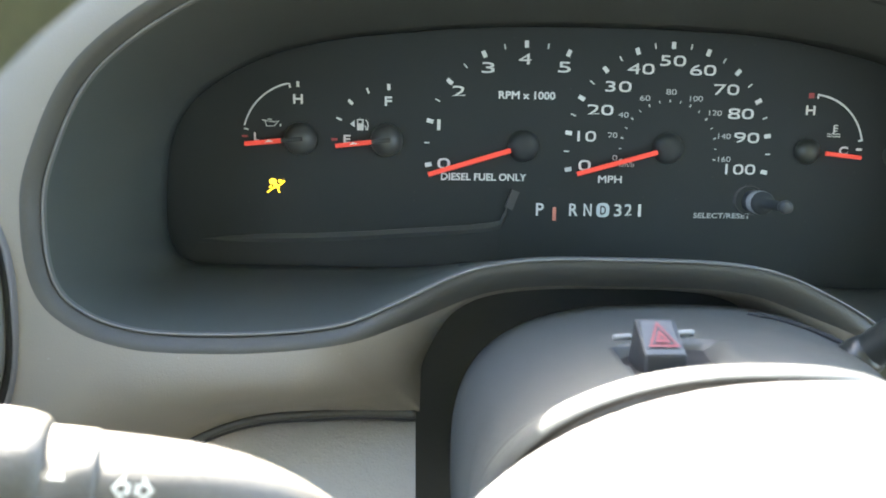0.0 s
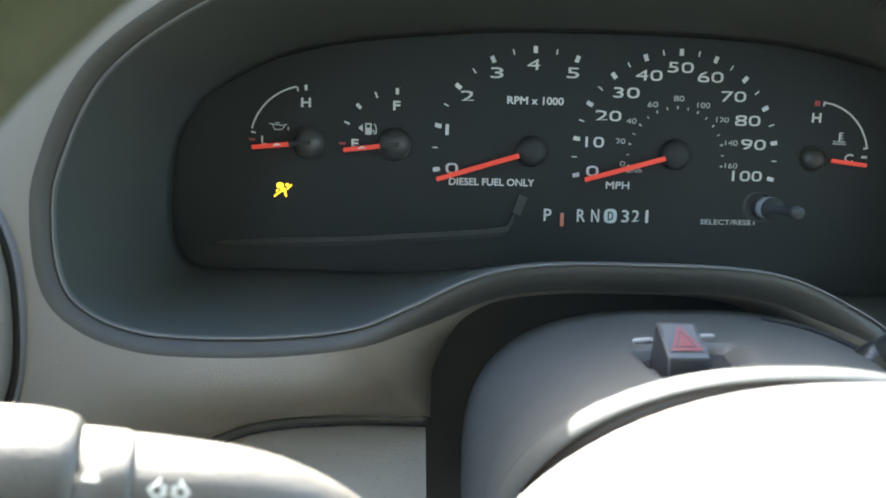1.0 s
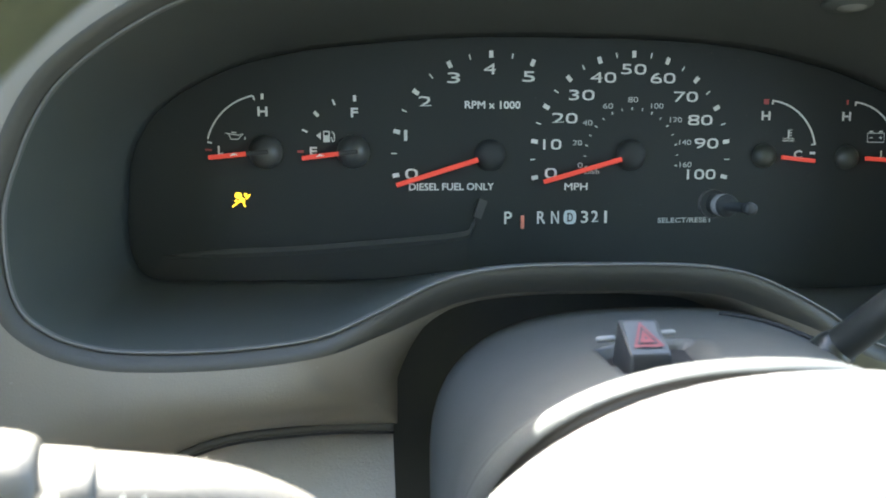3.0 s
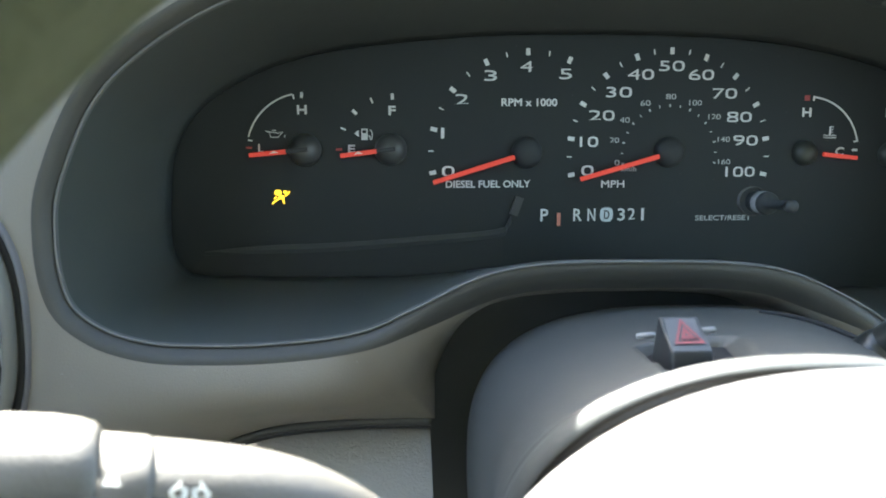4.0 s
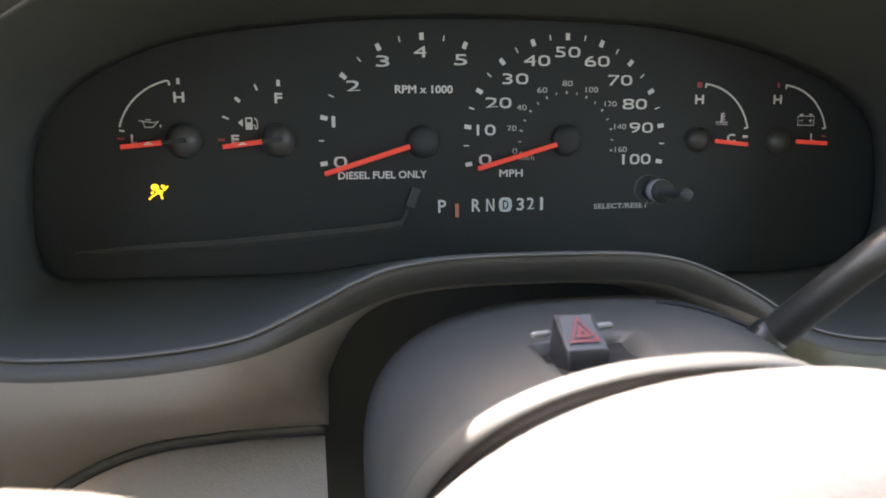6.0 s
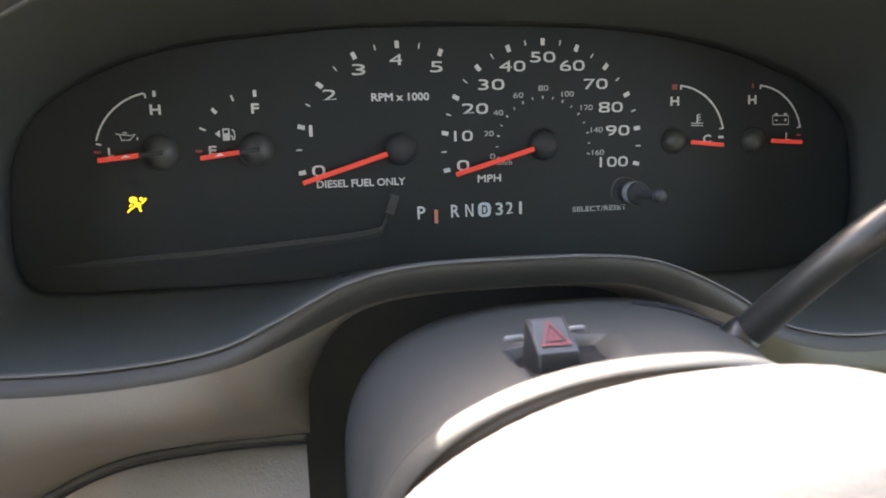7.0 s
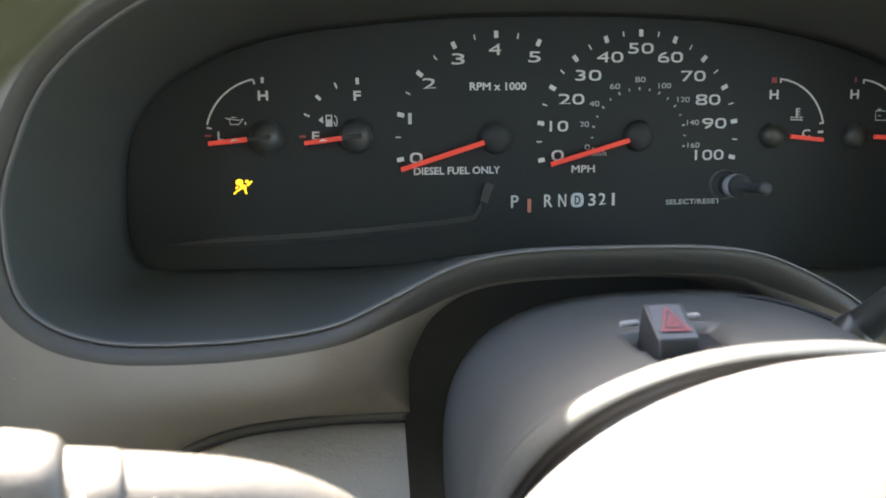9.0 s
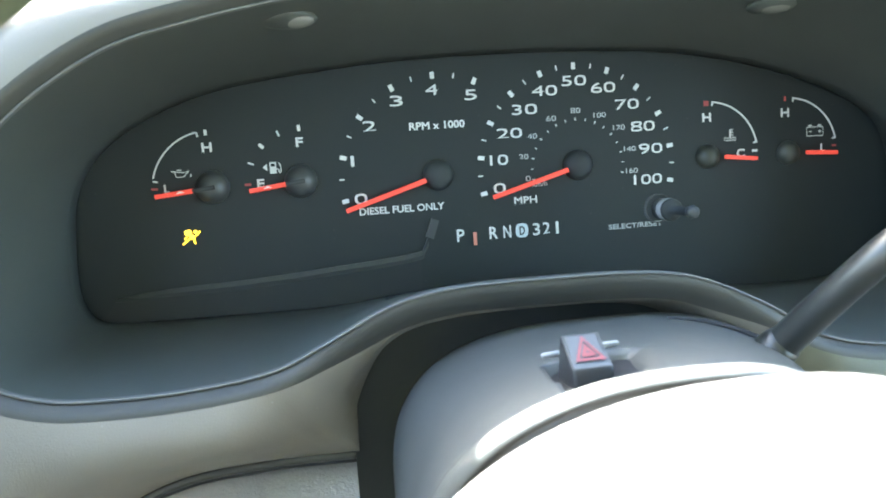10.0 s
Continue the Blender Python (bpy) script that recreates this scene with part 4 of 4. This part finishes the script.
def build_lever():
    lv = thing("gear_lever", (0.022, -0.14, -0.07), "dark painted steel gear lever on the column", "gear lever")
    top = [(0.012, -0.132, -0.0800), (0.0235, -0.142, -0.0650), (0.0300, -0.158, -0.0480), (0.0390, -0.172, -0.0315), (0.0500, -0.180, -0.0207), (0.0640, -0.186, -0.0138), (0.0850, -0.192, -0.0090), (0.115, -0.198, -0.0062), (0.16, -0.205, -0.0045), (0.20, -0.21, -0.004)]
    line = spline(top, 6, closed=False)
    part("rod", tube(line, [0.0064 - 0.0007 * min(1, i / 14) for i in range(len(line))], 20), LEVER, lv, "bent dark painted rod")
    part("collar", tube([(0.010, -0.130, -0.083), (0.0225, -0.1412, -0.0665), (0.0240, -0.1428, -0.0645)], [0.0075, 0.0072, 0.0066], 20), LEVER, lv, "dark collar at the lever's foot")
    bm = bmesh.new()
    bmesh.ops.create_uvsphere(bm, u_segments=20, v_segments=12, radius=1)
    bm.transform(Matrix.Translation((0.215, -0.2115, -0.0048)) @ Matrix.Diagonal((0.022, 0.012, 0.012, 1)))
    part("knob", bm, LEVER, lv, "dark lever knob")
    return lv


def build_wheel():
    cx, cy, cz = -0.057, -0.30, -0.119
    wh = thing("steering_wheel", (cx, -0.25, cz), "olive grey steering wheel with a pale sunlit hub pad", "steering wheel")
    rings = []
    for k in range(96):
        t = 2 * math.pi * k / 96
        d = Vector((math.cos(t), 0, math.sin(t)))
        rings.append([Vector((cx, cy, cz)) + d * (0.193 + 0.0155 * math.cos(a)) + Vector((0, 0.0155 * math.sin(a), 0)) for a in (2 * math.pi * j / 24 for j in range(24))])
    rings.append(rings[0])
    bm, _ = loft(rings)
    bmesh.ops.remove_doubles(bm, verts=bm.verts, dist=1e-6)
    part("rim", bm, RIM, wh, "olive grey grained wheel rim")
    # hub pad: a rounded dome towards the driver
    rows = []
    for s, y in ((0.90, -0.239), (0.97, -0.2405), (1.0, -0.2455), (0.992, -0.2505), (0.965, -0.2565), (0.92, -0.2640), (0.85, -0.2720), (0.74, -0.2810), (0.56, -0.2900), (0.35, -0.2960), (0.12, -0.2990)):
        rows.append(column_section(y, -0.052, -0.1262, 0.089 * s, 0.0850 * s, 2.35, 84))
    bm, r = loft(rows)
    bm.faces.new(r[-1])
    bm.faces.new(r[0][::-1])
    part("hub_pad", bm, PAD, wh, "pale grey padded hub")
    for side in (-1, 1):
        pts = [(cx + side * 0.07, -0.245, -0.150), (cx + side * 0.12, -0.27, -0.155), (cx + side * 0.165, -0.305, -0.165), (cx + side * 0.184, -0.318, -0.170)]
        part("spoke", tube(spline(pts, 5, closed=False), 0.012, 16), RIM, wh)
    return wh


def build_vent():
    vn = thing("air_vent", (VENT_AT[0], -0.093, VENT_AT[1]), "tall rounded grey dashboard air vent with thin pale louvres", "air vent")
    cx, cz = VENT_AT
    def ring(r, y):
        return [(x, y - 0.009, z) for x, z in vent_oval(r)]
    part("ring", loft([ring(0.0403, -0.070), ring(0.0403, -0.0995), ring(0.0397, -0.1025), ring(0.0384, -0.1036), ring(0.0371, -0.1023), ring(0.0358, -0.0985), ring(0.0352, -0.0900), ring(0.0348, -0.065)])[0], VENT, vn, "grey rolled vent ring")
    part("gasket", loft([ring(0.0400, -0.078), ring(0.0403, -0.0970), ring(0.0418, -0.0976), ring(0.0432, -0.0974), ring(0.0434, -0.0850)])[0], GAP, vn, "black joint round the vent")
    part("flange", loft([ring(0.0431, -0.0850), ring(0.0432, -0.0980), ring(0.0436, -0.0988), ring(0.0444, -0.0982), ring(0.0452, -0.0955), ring(0.0456, -0.0900), ring(0.0456, -0.0800)])[0], FLANGE, vn, "grey outer flange of the vent")
    bm, rows = loft([ring(0.0352, -0.0600), ring(0.0352, -0.0605)])
    bm.faces.new(rows[-1])
    part("duct", bm, DUCT, vn, "dark duct behind the louvres")
    for off in (0.0241, 0.0073, -0.0095, -0.0263):
        half = 0.0440 * (1 - (abs(off) / 0.0353) ** 2.6) ** (1 / 2.6)
        bm = box(-0.0005, 0.0005, -0.013, 0.0, -half, half, 0.0002)
        bm.transform(Matrix.Translation((cx, 0, cz)) @ Matrix.Translation((off, -0.088, 0)) @ Matrix.Rotation(radians(-8), 4, "Y") @ Matrix.Rotation(radians(24), 4, "Z"))
        part("louvre", bm, FIN, vn, "thin pale louvre")
    # bar that joins the louvres, with a thumb tab
    part("tie_bar", box(cx - 0.030, cx + 0.030, -0.0868, -0.0845, cz - 0.0150, cz - 0.0110, 0.0006), DUCT, vn, "dark bar that joins the louvres")
    part("thumb_tab", box(cx + 0.0150, cx + 0.0215, -0.0985, -0.0870, cz - 0.0040, cz + 0.0005, 0.0012), DUCT, vn, "small dark thumb tab")
    return vn


def slab(name, corners, material, label, thick=0.02):
    """A plain wall of the cabin in world metres, from four corners, with thickness."""
    bm = bmesh.new()
    q = [Vector(c) for c in corners]
    n = (q[1] - q[0]).cross(q[2] - q[0]).normalized() * thick
    a, b = [bm.verts.new(v) for v in q], [bm.verts.new(v + n) for v in q]
    bm.faces.new(a[::-1])
    bm.faces.new(b)
    for i in range(4):
        j = (i + 1) % 4
        bm.faces.new((a[i], a[j], b[j], b[i]))
    bmesh.ops.recalc_face_normals(bm, faces=bm.faces)
    me = bpy.data.meshes.new(name)
    bm.to_mesh(me)
    bm.free()
    me.materials.append(material)
    return tagged(new(name, me), label, name.split("_")[0], kind="structure")


def build_cabin():
    # unseen cabin shell: heights, openings and tones are chosen to shape the light
    x0, x1, yb, yf = -0.62, 1.25, -1.7, 0.75
    slab("floor", [(x0, yb, 0.55), (x1, yb, 0.55), (x1, yf, 0.55), (x0, yf, 0.55)], CARPET, "dark grey carpeted cabin floor")
    slab("ceiling", [(x0, yb, 1.98), (x1, yb, 1.98), (x1, -0.30, 1.98), (x0, -0.30, 1.98)], HEADLINER, "unseen pale roof lining, added to throw light down")
    slab("wall_rear", [(x0, yb, 0.55), (x1, yb, 0.55), (x1, yb, 1.98), (x0, yb, 1.98)], TRIM, "unseen grey rear cabin wall, added to block light")
    slab("wall_front", [(x0, yf, 0.55), (x1, yf, 0.55), (x1, yf, 1.20), (x0, yf, 1.20)], TRIM, "plain grey front cabin wall")
    # the side windows are open to the daylight; the unseen sills are set for it
    slab("wall_right", [(x1, yb, 0.55), (x1, yf, 0.55), (x1, yf, 1.22), (x1, yb, 1.22)], TRIM, "unseen grey cabin side; its top sets the window's light")
    slab("door_left", [(x0, -0.85, 0.55), (x0, 0.12, 0.55), (x0, 0.12, 1.28), (x0, -0.85, 1.28)], TRIM, "unseen grey door; its top sets the open window's light")
    slab("wall_left", [(x0, yb, 0.55), (x0, -0.85, 0.55), (x0, -0.85, 1.98), (x0, yb, 1.98)], TRIM, "unseen grey cabin side behind the door, added to block light")
    slab("wall_left_front", [(x0, 0.12, 0.55), (x0, yf, 0.55), (x0, yf, 1.20), (x0, 0.12, 1.20)], TRIM, "plain grey cabin side before the door")
    slab("dash_shelf", [(x0, 0.10, 1.25), (x1, 0.10, 1.25), (x1, yf, 1.20), (x0, yf, 1.20)], TAN, "tan dashboard top shelf")
    slab("ground", [(-400, -400, 0), (400, -400, 0), (400, 400, 0), (-400, 400, 0)], GRASS, "mown green grass")


build_cabin()
build_dashboard()
build_cluster()
build_column()
build_hazard()
build_stalk()
build_lever()
build_wheel()
build_vent()
